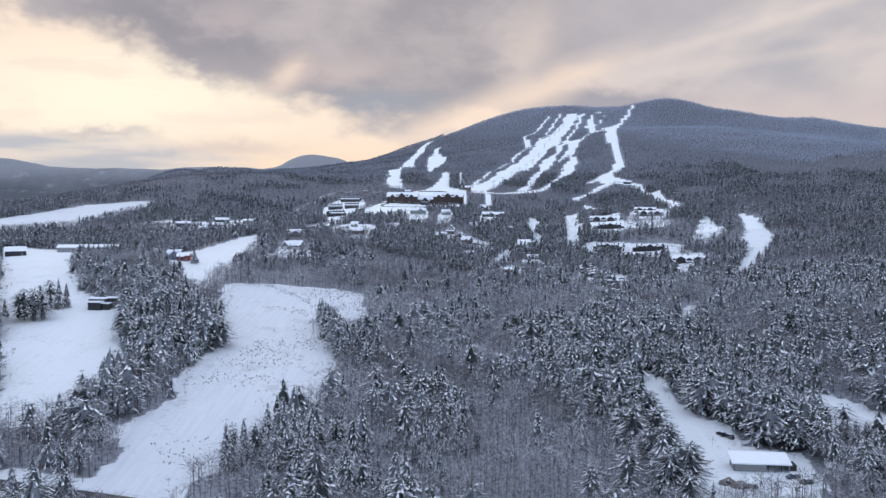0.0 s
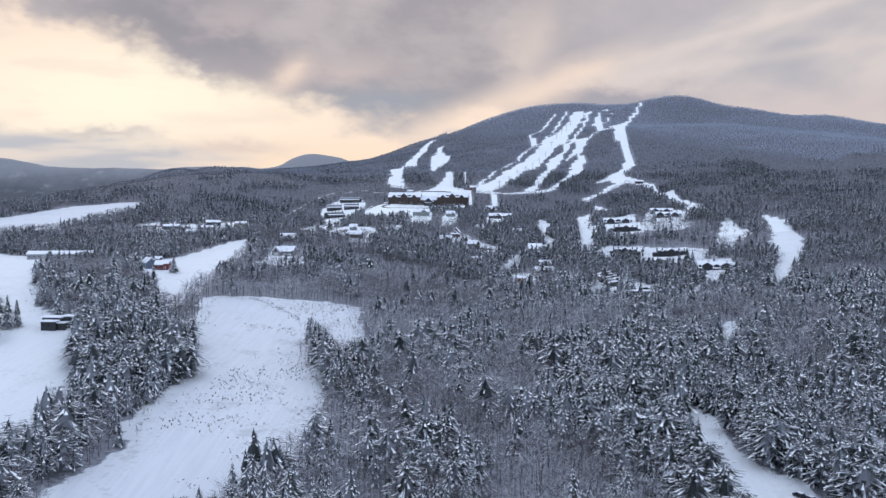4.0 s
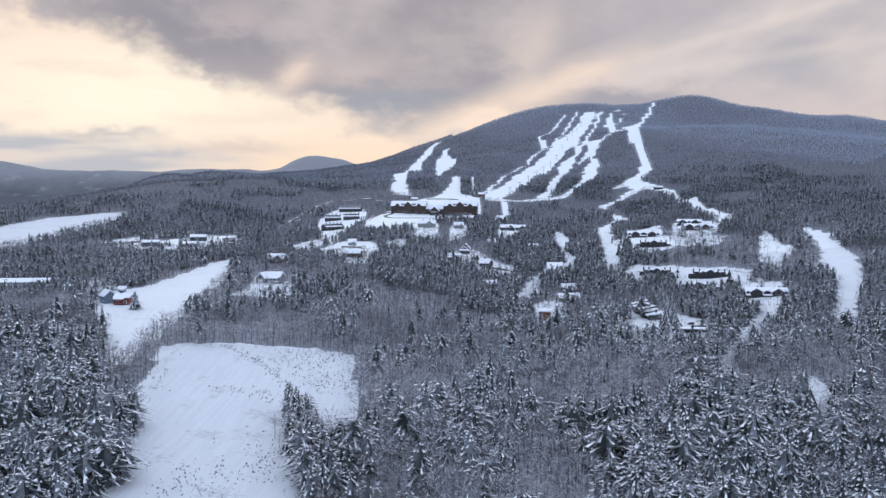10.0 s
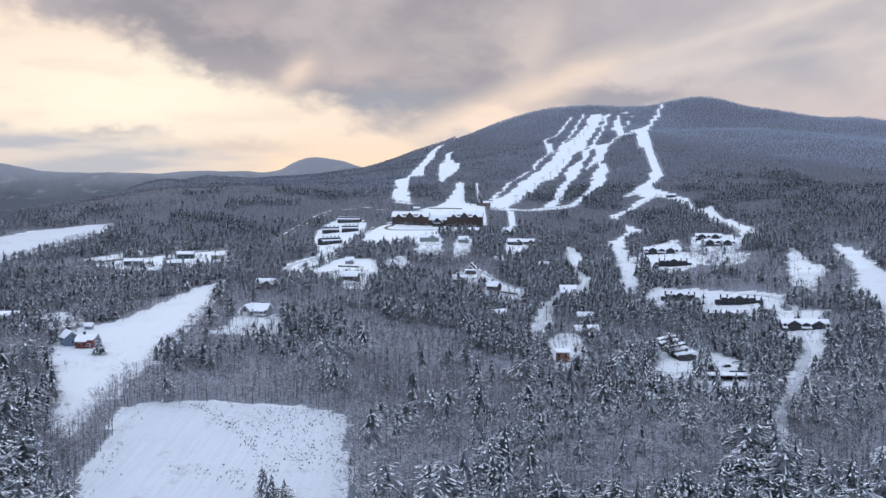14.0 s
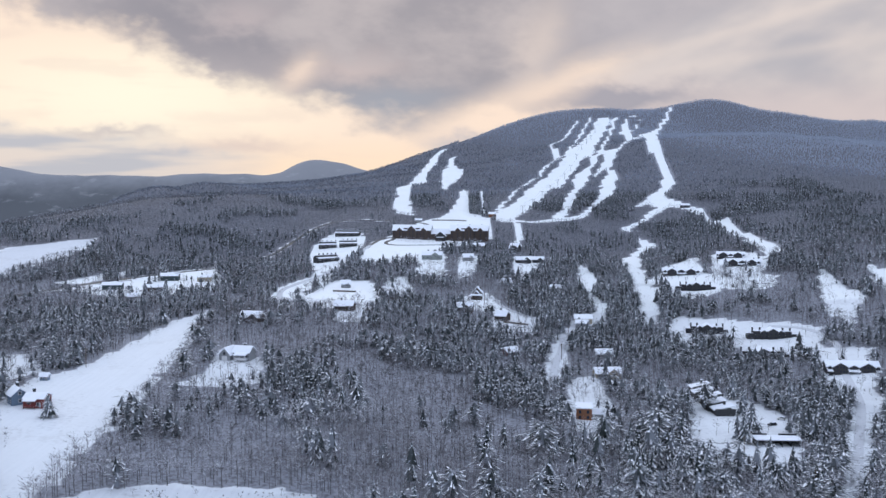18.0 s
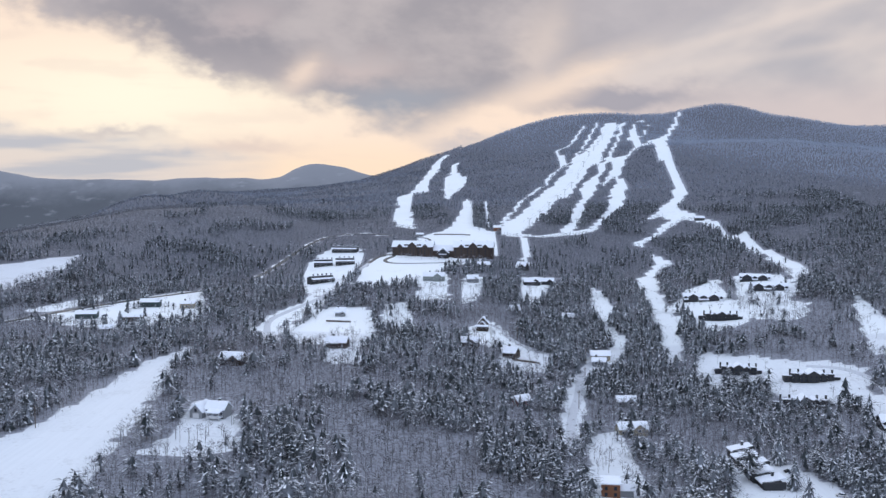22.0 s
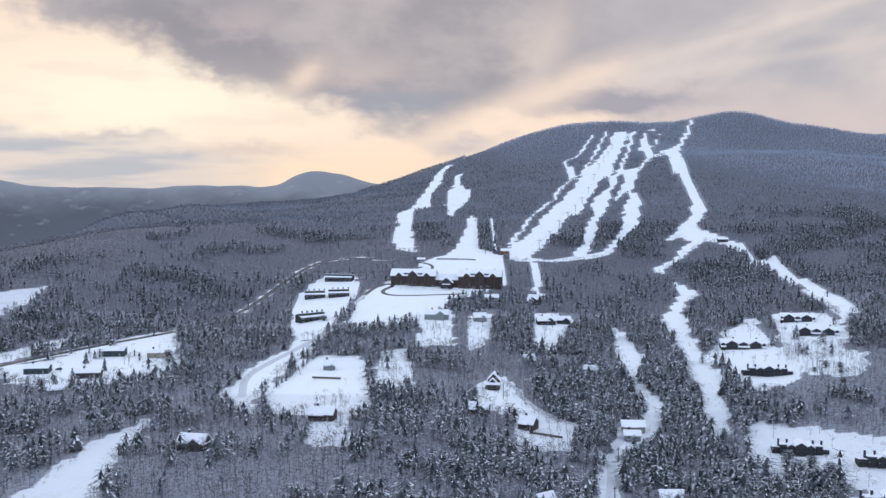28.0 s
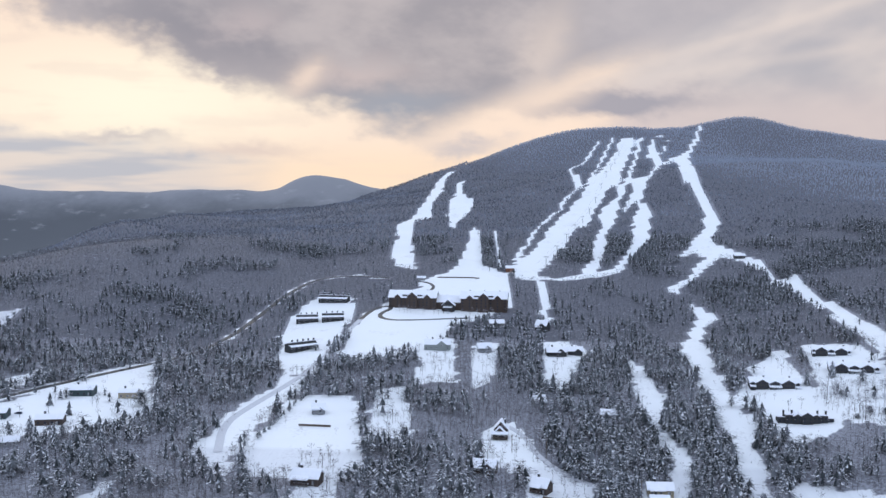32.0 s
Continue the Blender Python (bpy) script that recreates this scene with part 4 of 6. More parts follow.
house(78, 1309, -4, 12, 9, 3.4, 2.8, DARK_WALL, "dark annexe of the lodge in the clearing", 1, 0, 1, group="lodge in the clearing")
house(-105, 1131, 5, 8, 7, 3.0, 3.2, GREY_WALL, "grey cottage with a steep snowy roof on the lawn", 1, 2)
house(-90, 993, -10, 14, 9, 3.6, 3.0, BROWN_WALL, "brown house with a chimney at the wood's edge", 0, 3, front=2)
house(37, 1165, 20, 8, 7, 3.4, 3.6, GREY_WALL, "small cabin with a steep snowy roof in the trees", 0, 0, 1, front=0)
house(-2, 1035, -14, 12, 8, 3.6, 3.0, BROWN_WALL, "dark brown house screened by trees", 1, 2, front=-2)
house(26, 1014, -30, 9, 8, 3.6, 3.2, BROWN_WALL, "brown house at the end of the drive", 0, 2)
house(80, 1139, -12, 11, 8, 3.2, 2.2, GREY_WALL, "low grey house with a flat snowy roof", 0, 0, 1, front=-2)
house(87, 1019, -4, 13, 9, 3.4, 2.4, TAN_WALL, "tan house with a broad snowy roof by the trail", 0, 2)
house(25, 900, 35, 9, 6, 3.0, 2.4, RED_WALL, "small red shed with a white snowy roof", 0, 0, 0, name="shed", front=0)
house(87, 919, 0, 11, 8, 3.2, 2.4, GREY_WALL, "grey house with snowy roof deep in the trees", 1, 0, front=-3)
house(80, 862, 6, 15, 9, 3.2, 2.6, TAN_WALL, "tan house with two snowy roofs in the woods", 1, 0, front=-3)
house(84, 1005, -5, 9, 7, 3.0, 2.0, GREY_WALL, "grey roadside cabin with a snow-covered roof", 0, 2)
house(-145, 933, -12, 14, 9, 3.6, 3.4, BROWN_WALL, "brown house with a corner gable among bare trees", 1, 0, front=-2)
house(-196, 721, -4, 9, 7.5, 4.2, 1.6, RED_WALL, "red two-storey house with a white porch", 0, 2, wide_windows=1.3)
house(-207, 725, -50, 8, 7, 4.4, 2.8, BLUE_WALL, "blue gabled house with a snowy roof", 0, 0)
house(-303, 1113, 8, 16, 10, 3.9, 1.9, TEAL_WALL, "low dark green farmhouse with a snowy roof by the road", 0, 0)
house(-271, 1171, 6, 16, 10, 4.4, 2.2, TEAL_WALL, "dark green farmhouse with a broad snowy roof", 0, 0)
house(-238, 1166, 4, 12, 8, 4.0, 1.6, TAN_WALL, "low tan house beside a dark spruce", 0, 0)
house(-263, 1101, 8, 16, 9, 3.8, 1.8, BROWN_WALL, "brown house half hidden by trees", 0, 0)
house(-268, 1060, 20, 9, 7, 2.8, 2.0, GREY_WALL, "shed with a snow-covered roof in the trees", 0, 0, 0, name="shed")
house(-299, 810, 4, 54, 12, 3.4, 1.9, GREY_WALL, "long low grey barn with an unbroken snowy roof", 0, 0, 0, name="barn", front=24)
house(-351, 781, 25, 16, 10, 4.2, 3.0, DARK_WALL, "dark weathered barn at the meadow's edge", 0, 0, 0, name="barn")
house(-214, 770, 0, 4, 3, 2.2, 1.2, BLUE_WALL, "small blue garden shed in the snow", 0, 0, 0, name="shed")


def porch_house():
    SITES.append((-128, 822, 11, 26))
    ob = thing("house", -129, 823, -14, "pale grey house with attached porch and broad snowy roofs", "house")
    part("garage_wall", gable_mesh(-9, -2.5, -6, 4, -3, 3.2, 3.4, GREY_WALL, True), ob, "pale grey sided garage")
    part("garage_roof", roof_mesh(-9, -2.5, -6, 4, 3.2, 3.4, True), ob, "snow-covered garage roof")
    part("wall", gable_mesh(-2.4, 7.5, -3, 5, -3, 4.2, 2.8, GREY_WALL), ob)
    part("roof", roof_mesh(-2.4, 7.5, -3, 5, 4.2, 2.8), ob, "snow-covered main roof")
    porch(ob, 0.5, 7.0, -7.2, -3, 0.8, WHITE_TRIM)
    for wx in (-1.2, 1.4, 3.8, 6.2):
        window(ob, wx, -3.04, 2.2)
    window(ob, -5.8, -6.04, 3.8, 0, DARK_FRAME)
    part("garage_door", boxes("garage_door", [(-7.4, -6.06, 0, -4.2, -5.95, 2.3)], WHITE_TRIM), ob)
    chimney(ob, 3, 1.6, 6.2)


def flat_house():
    SITES.append((-185, 516, 13, 20))
    ob = thing("house", -186, 516, -4, "dark house of stepped blocks with flat snowy roofs", "house")
    for x0, x1, y0, y1, h in ((-5.5, 1.5, -4.5, 0, 3.8), (-7, 2.5, 0, 5, 5.2), (2.0, 5.5, -3.0, 1.0, 3.0), (2.2, 8, 1.0, 5.5, 5.6)):
        part("block", boxes("block", [(x0, y0, -3, x1, y1, h)], DARK_WALL), ob, "dark sided block")
        part("flat_roof", boxes("flat_roof", [(x0 - 0.4, y0 - 0.5, h, x1 + 0.4, y1 + 0.3, h + 0.55)], ROOF_SNOW), ob, "flat roof under deep snow")
        for i in range(int((x1 - x0) / 2.4)):
            window(ob, x0 + 1.3 + 2.4 * i, y0 - 0.03, h - 1.5, 0, DARK_FRAME)


def rust_cabin():
    SITES.append((53, 760, 8, 36))
    ob = thing("cabin", 53, 760, -6, "rust-brown box cabin with a lean-to snowy roof", "cabin")
    v, f = box(-4, -4, -3, 3.4, 4, 5.4)
    part("wall", mesh_from("wall", [(a, b, c + (0.7 if b > 0 and c > 0 else 0)) for a, b, c in v], f, RUST_WALL), ob)
    v, f = box(-4.5, -4.5, 5.4, 3.9, 4.5, 5.9)
    part("roof", mesh_from("roof", [(a, b, c + (0.75 if b > 0 else 0)) for a, b, c in v], f, ROOF_SNOW), ob, "snow-covered lean-to roof")
    part("annexe_wall", gable_mesh(3.4, 9, -2, 4, -3, 2.6, 1.4, GREY_WALL), ob)
    part("annexe_roof", roof_mesh(3.4, 9, -2, 4, 2.6, 1.4), ob, "snow-covered annexe roof")
    for z in (1.2, 3.8):
        for wx in (-2.3, 1.5):
            window(ob, wx, -4.03, z, 0, DARK_FRAME)


def row_houses():
    SITES.append((124, 814, 10, 14))
    SITES.append((124, 786, 10, 22))
    ob = thing("row_house", 124, 798, -88, "stepped row of five dark houses with snowy lean-to roofs", "row house")
    for i in range(5):
        x0 = -25 + 10 * i
        s, dz_ = 1.3 * (i % 2), 1.3 - 0.65 * i
        part("unit_wall", boxes("unit_wall", [(x0, -4.5 - s, -5, x0 + 9.98, 5 - s, 3.6 + dz_)], DARK_WALL), ob, "dark sided house unit")
        v, f = box(x0 + 0.2, -5.2 - s, 3.6 + dz_, x0 + 8.6, 5.5 - s, 4.15 + dz_)
        part("unit_roof", mesh_from("unit_roof", [(p, q, r + (2.2 if q > 0 else 0)) for p, q, r in v], f, ROOF_SNOW), ob, "snow-covered lean-to roof")
        v, f = box(x0 + 8.6, -4.8 - s, 3.0 + dz_, x0 + 9.95, 5.2 - s, 4.5 + dz_)
        part("party_wall", mesh_from("party_wall", [(p, q, r + (2.2 if q > 0 and r > 4 else 0)) for p, q, r in v], f, DARK_WALL), ob, "dark stepped party wall")
        chimney(ob, x0 + 3.0, 1.5 - s, 5.2 + dz_)
        for dx_ in (2.2, 5.0, 7.6):
            for z in (-0.2, 2.2):
                window(ob, x0 + dx_, -4.53 - s, z + dz_, 0, DARK_FRAME)
        part("terrace", boxes("terrace", [(x0 + 0.6, -7.0 - s, -4, x0 + 8.8, -4.5 - s, -1.2 + dz_)], DARK_WALL), ob)
        part("terrace_snow", boxes("terrace_snow", [(x0 + 0.8, -6.8 - s, -1.2 + dz_, x0 + 8.6, -4.6 - s, -0.95 + dz_)], ROOF_SNOW), ob, "snow on the terrace")
    ob = thing("carport", 133, 722, -4, "long dark carport with a snowy roof", "carport")
    SITES.append((133, 722, 12, 16))
    part("roof", boxes("roof", [(-10, -4, 3.0, 10, 4, 3.5)], ROOF_SNOW), ob, "flat roof under snow")
    part("back_wall", boxes("back_wall", [(-9.6, 3.2, -2, 9.6, 3.5, 3.0)], DARK_WALL), ob)
    for i in range(6):
        px = -9.4 + 3.76 * i
        part("divider", boxes("divider", [(px - 0.1, -3.2, -2, px + 0.1, 3.2, 3.0)], DARK_WALL), ob)
    part("parapet", boxes("parapet", [(-9.8, 3.6, 3.2, -3.4, 3.8, 4.2), (1.6, 3.6, 3.2, 9.8, 3.8, 4.2)], DARK_WALL), ob)


def chalet():
    SITES.append((9, 1098, 7, 16))
    ob = thing("chalet", 9, 1098, -6, "tall brown chalet with stacked steep snowy gables", "house")
    for x0, x1, y0, y1, wall, rise in ((-4, 4, -2, 6, 5.4, 4.2), (-4.6, 3.6, -5, -2, 2.9, 3.9)):
        part("gable_wall", gable_mesh(x0, x1, y0, y1, -3, wall, rise, BROWN_WALL, True), ob, "brown timber gable")
        part("gable_roof", roof_mesh(x0, x1, y0, y1, wall, rise, True, 0.6), ob, "steep snow-covered gable roof")
    for wx in (-2.6, -0.5, 1.6):
        window(ob, wx, -5.04, 1.5, 0, None, 1.2)
    for wx in (-1.4, 1.4):
        window(ob, wx, -2.04, 6.4, 0, None, 1.0)
    window(ob, -0.5, -5.04, 4.0, 0, None, 1.0)
    part("door", DOOR, ob, "", pose(3.0, -5.04, 0.2))
    porch(ob, -5.2, 4.2, -7.4, -5, 0.9, BROWN_WALL)
    chimney(ob, 2.2, 3.0, 8.0)


def long_shed():
    SITES.append((106, 312, 13, 16))
    ob = thing("shed", 106, 313, -6, "long low open-fronted shed with a snowy roof", "shed")
    part("wall", boxes("wall", [(-9, 3.5, -3, 9, 4, 3.2), (-9, -3.5, -3, -8.6, 3.5, 2.6), (8.6, -3.5, -3, 9, 3.5, 2.6), (-9, -3.5, -3, 1.5, -3.2, 2.4)], GREY_WALL), ob, "weathered grey boards")
    v, f = box(-9.8, -4.6, 2.5, 9.4, 4.6, 2.95)
    part("roof", mesh_from("roof", [(a, b, c + (1.6 if b > 0 else 0)) for a, b, c in v], f, ROOF_SNOW), ob, "smooth snow-covered lean-to roof")
    for i in range(4):
        part("post", boxes("post", [(2.0 + 2.1 * i, -3.6, -2, 2.2 + 2.1 * i, -3.4, 2.5)], DARK_WALL), ob)
    # added dark boxes stand in for the shade inside the open bays
    part("bay_shade", boxes("bay_shade", [(1.5, 2.9, -2, 8.5, 3.4, 2.7), (1.3, -3.1, -2, 1.5, 3.4, 2.4)], DARK_WALL), ob, "dark boxes in place of the shade inside the open bays")
    part("back_room", boxes("back_room", [(9, -2, -2, 11.5, 3, 2.0)], DARK_WALL), ob)


porch_house()
flat_house()
rust_cabin()
row_houses()
long_shed()
chalet()
# ---- trees ----


def conifer(rng, tiers, arms, girth=0.24, core=5, pine=False, snow=1.0):
    """A snow-laden evergreen of height 1: drooping boughs, white above and dark below, round a dark core that stands
    for the shaded inside. Triangles, and 1 for the dark ones.
    """
    def reach(z):
        if pine:
            return girth * 1.15 * max(0.05, math.sin(math.pi * min(1.0, max(0.0, (z - 0.05) / 0.97)) ** 0.80)) ** 0.65
        return girth * max(0.0, 1 - z) ** 0.78 + 0.012
    tris, dark = [], []
    levels = (0.10, 0.48, 1.0)
    size = (0.38 if pine else 0.62) if tiers else 0.95
    for i, z in enumerate(levels[:-1]):
        turn = rng.uniform(0, 6.3)
        ring = [(size * reach(z + 0.05) * rng.uniform(0.7, 1.2) * math.cos(turn + 6.283 * j / core), size * reach(z + 0.05) * rng.uniform(0.7, 1.2) * math.sin(turn + 6.283 * j / core), z + rng.uniform(-0.06, 0.06)) for j in range(core)]
        top = (rng.uniform(-0.01, 0.01), rng.uniform(-0.01, 0.01), min(0.84 if pine else 0.97, levels[i + 1] + 0.12))
        for j in range(core):
            tris.append((top, ring[j], ring[(j + 1) % core]))
            dark.append(1)
    for i in range(tiers):
        z = (0.24 if pine else 0.15) + (0.72 if pine else 0.82) * (i + rng.uniform(-0.3, 0.3)) / tiers
        turn = rng.uniform(0, 6.3)
        for j in range(arms):
            a = turn + 6.283 * j / arms + rng.uniform(-0.4, 0.4)
            r = reach(z) * rng.uniform(0.70, 1.30)
            wide = min(0.34 * r, 0.026 if arms > 9 else 0.033) * (8 / arms) ** 0.5
            drop = r * (rng.uniform(-0.05, 0.45) if pine else rng.uniform(0.35, 0.95))
            ca, sa = math.cos(a), math.sin(a)
            z_ = z + rng.uniform(-0.03, 0.03)
            k = 0.28
            tris.append(((r * ca, r * sa, z_ - drop), (k * r * ca - wide * sa, k * r * sa + wide * ca, z_ - drop * k * 0.6), (k * r * ca + wide * sa, k * r * sa - wide * ca, z_ - drop * k * 0.6)))
            dark.append(1)
            if rng.uniform() > 0.86:
                continue
            # the snow lies towards the end of the bough
            k, e, w = rng.uniform(0.38, 0.58), rng.uniform(0.86, 1.04), wide * rng.uniform(0.45, 0.95) * snow
            up = rng.uniform(0.010, 0.024)
            tris.append(((k * r * ca, k * r * sa, z_ - drop * k * 0.7 + up), (e * r * ca - w * sa, e * r * sa + w * ca, z_ - drop * e + up), (e * r * ca + w * sa, e * r * sa - w * ca, z_ - drop * e + up)))
            dark.append(0)
    if not pine:
        tris.append(((0, 0, 1.02), (0.013, 0.01, 0.86), (-0.013, 0.01, 0.86)))
        dark.append(1)
    return np.array(tris), np.array(dark)


def hardwood(rng, limbs, twigs, thick):
    """A bare tree of height 1: a dark trunk, limbs, and an upright haze of twigs, all slivers."""
    tris, dark = [], []
    bend = rng.uniform(-0.03, 0.03, 2)
    wide, mid, tall = rng.uniform(0.20, 0.34), rng.uniform(0.56, 0.66), rng.uniform(0.26, 0.34)
    for a in (0.0, 1.6):
        ca, sa = math.cos(a) * 0.011, math.sin(a) * 0.011
        tris.append(((-ca, -sa, 0), (ca, sa, 0), (bend[0], bend[1], 0.88)))
        dark.append(1)
    for i in range(limbs):
        z = rng.uniform(0.28, 0.55)
        a = rng.uniform(0, 6.3)
        r = wide * rng.uniform(0.4, 0.9)
        top = min(z + rng.uniform(0.20, 0.40), 0.98)
        w = thick * 0.6
        ca, sa = math.cos(a), math.sin(a)
        tris.append(((r * ca, r * sa, top), (-w * sa, w * ca, z), (w * sa, -w * ca, z)))
        dark.append(i % 2)
    for i in range(twigs):
        d = rng.normal(0, 1, 3)
        d /= np.linalg.norm(d)
        s = rng.uniform(0.15, 0.80)
        p = np.array((d[0] * wide * s, d[1] * wide * s, mid + d[2] * tall * s))
        q = p + np.array((d[0] * wide * 0.8, d[1] * wide * 0.8, tall * rng.uniform(0.0, 0.65))) * rng.uniform(0.5, 0.9) + rng.normal(0, 0.02, 3)
        e = np.cross(q - p, rng.normal(0, 1, 3))
        e *= thick * rng.uniform(0.6, 1.2) / np.linalg.norm(e)
        tris.append((tuple(q), tuple(p - e), tuple(p + e)))
        dark.append(0)
    return np.array(tris), np.array(dark)


def tuft(rng, blades, wide):
    """A far leafless crown: ragged clumps of twigs round a middle."""
    tris = []
    for i in range(blades):
        a, b = rng.uniform(0, 6.3), rng.uniform(0, 6.3)
        z = rng.uniform(0.30, 0.88)
        out = 0.30 * math.sin(math.pi * z) ** 0.7
        ox, oy = out * math.cos(b) * rng.uniform(0.2, 1), out * math.sin(b) * rng.uniform(0.2, 1)
        w = wide * rng.uniform(0.6, 1.4)
        ca, sa = w * math.cos(a), w * math.sin(a)
        tris.append(((ox * 0.3, oy * 0.3, max(0.0, z - rng.uniform(0.25, 0.5))), (ox - ca, oy - sa, z + rng.uniform(-0.05, 0.12)), (ox * 1.3 + ca, oy * 1.3 + sa, z + rng.uniform(-0.05, 0.14))))
    return np.array(tris), np.zeros(len(tris))


def scatter(y0, y1, spacing, seed):
    """Jittered forest points between two norths, out of the clearings, inside the wide valley."""
    rng = np.random.RandomState(seed)
    half = 0.50 * y1 + 70
    gx, gy = np.meshgrid(np.arange(-half, half, spacing), np.arange(y0 - (100 if y0 > 300 else 0), y1 + 100, spacing))
    x = gx.ravel() + rng.uniform(-0.5, 0.5, gx.size) * spacing
    y = gy.ravel() + rng.uniform(-0.5, 0.5, gx.size) * spacing
    seam = y + 70 * rough(x, y, 60, 31) + rng.uniform(-30, 30, len(y))
    keep = (np.abs(x) < 0.49 * y + 60) & (seam > (y0 if y0 > 300 else 0)) & (seam < y1)
    x, y = x[keep], y[keep]
    margin = 1.2 if y1 < 1900 else 0.8
    keep = ~(open_land(x, y) | open_land(x + margin, y + 1) | open_land(x - margin, y + 1) | open_land(x, y + margin))
    for yard in YARDS:
        keep |= inside(x, y, CLEARINGS[yard]) & (rng.uniform(0, 1, len(x)) < YARDS[yard])
    x, y = x[keep], y[keep]
    keep = np.ones(len(x), bool)
    for sx, sy, half_, front in SITES:
        keep &= ~((np.abs(x - sx) < half_) & (y > sy - front) & (y < sy + half_))
    return x[keep], y[keep], rng


# groves of evergreens, and stretches of plain hardwood: east, north, radius, share
GROVES = [(130, 620, 130, 0.12), (60, 520, 90, 0.06), (-150, 480, 60, 0.25), (-250, 600, 80, 0.2), (70, 400, 150, 0.06), (150, 480, 90, 0.10), (-60, 330, 60, 0.1), (-130, 460, 70, 0.15), (-75, 1268, 32, 0.5), (-28, 1005, 40, 0.3), (110, 1090, 70, 0.2), (150, 900, 90, 0.15), (60, 800, 80, 0.1),
          (-60, 770, 90, -0.22), (-30, 1220, 45, -0.4), (230, 1020, 60, -0.25), (-150, 860, 60, -0.2), (-70, 640, 70, -0.3)]


def needle_share(x, y):
    """How much of the forest is evergreen, from place to place."""
    share = 0.25 + 0.30 * rough(x, y, 85, 21) + 0.38 * rough(x, y, 28, 22) + 0.20 * rough(x, y, 13, 23)
    share = share - 0.09 * np.clip((720 - y) / 120, 0, 1)
    # on the slopes evergreens keep to scattered groves, and to the heights
    groves = 1.1 * (rough(x, y, 70, 24) + 0.55 * rough(x, y, 30, 25) - 0.05)
    high = np.clip((height(x, y) - 190) / 120, 0, 1)
    climb = np.clip((y - 1280 + 60 * rough(x, y, 60, 26)) / 350, 0, 1)
    share = share * (1 - climb) + np.maximum(groves, 0.45 * high) * climb
    for gx, gy, r, more in GROVES:
        share = share + more * np.exp(-((x - gx) ** 2 + (y - gy) ** 2) / r ** 2)
    return share


def thin_stand(x, y):
    """Where the hardwoods stand so far apart that the snowy floor shows: 0 to 1."""
    result = np.clip(1.6 * (rough(x, y, 60, 27) + 0.5 * rough(x, y, 22, 28)) - 0.25, 0, 1)
    for gx, gy, r, more in GROVES:
        if more < 0:
            result = np.maximum(result, np.exp(-((x - gx) ** 2 + (y - gy) ** 2) / r ** 2) * min(1.0, -3 * more))
    return np.where(y < 1350, result, 0.0)


def plant(name, label, category, kinds, x, y, size, mats, rng):
    """All trees of one sort as one object."""
    pick = rng.randint(0, len(kinds), len(x))
    turn = rng.uniform(0, 6.3, len(x))
    z = height(x, y) - 0.3
    fat = rng.uniform(0.80, 1.25, len(x))
    parts, index = [], []
    for i, (kind, dark) in enumerate(kinds):
        s = pick == i
        c, d = np.cos(turn[s])[:, None, None], np.sin(turn[s])[:, None, None]
        big, wide = size[s][:, None, None], (size[s] * fat[s])[:, None, None]
        kx, ky, kz = kind[None, :, :, 0], kind[None, :, :, 1], kind[None, :, :, 2]
        out = np.stack([(kx * c - ky * d) * wide + x[s][:, None, None], (kx * d + ky * c) * wide + y[s][:, None, None], kz * big + z[s][:, None, None]], -1)
        parts.append(out.reshape(-1, 3, 3))
        index.append(np.tile(dark, int(s.sum())))
    tagged(new(name, soup(name, np.concatenate(parts), mats, np.concatenate(index))), label, category, kind="stuff")


def single_tree(kind, mats, trunk, x, y, size, name, label, category, group, turn=0.0, fat=1.0):
    """One tree as a thing with a trunk and a crown."""
    ob = new(name)
    ob.matrix_basis = pose(x, y, ground_at(x, y) - 0.2, 0, 0, turn) @ Matrix.Diagonal((size * fat, size * fat, size, 1))
    tagged(ob, label, category, group)
    part("trunk", trunk, ob)
    part("crown", kind, ob)
    return ob


def trunk_mesh(top, r0):
    v = [(r * math.cos(1.047 * j), r * math.sin(1.047 * j), z) for z, r in ((0.0, r0), (0.4, r0 * 0.7), (top, r0 * 0.15)) for j in range(6)]
    f = [(6 * i + j, 6 * i + (j + 1) % 6, 6 * i + 6 + (j + 1) % 6, 6 * i + 6 + j) for i in range(2) for j in range(6)]
    return mesh_from("trunk", v, f, BARK)


tree_dice = np.random.RandomState(77)
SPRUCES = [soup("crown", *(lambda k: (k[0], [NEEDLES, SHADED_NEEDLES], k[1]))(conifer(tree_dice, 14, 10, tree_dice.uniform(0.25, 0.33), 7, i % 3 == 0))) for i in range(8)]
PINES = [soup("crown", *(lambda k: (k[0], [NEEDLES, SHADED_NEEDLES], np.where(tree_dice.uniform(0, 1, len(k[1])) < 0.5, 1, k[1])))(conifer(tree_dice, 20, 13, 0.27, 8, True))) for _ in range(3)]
BARES = [soup("crown", hardwood(tree_dice, 14, 64, 0.0055)[0][2:], [TWIGS]) for _ in range(8)]
SPRUCE_TRUNK, BARE_TRUNK = trunk_mesh(0.95, 0.016), trunk_mesh(0.93, 0.011)


def spruce(x, y, size, label="snow-laden dark green spruce standing in snow", group="", fat=1.0, full=False):
    return single_tree((PINES if full else SPRUCES)[tree_dice.randint(8 if not full else 3)], None, SPRUCE_TRUNK, x, y, size, "spruce_tree", label, "tree", group, tree_dice.uniform(0, 360), fat)


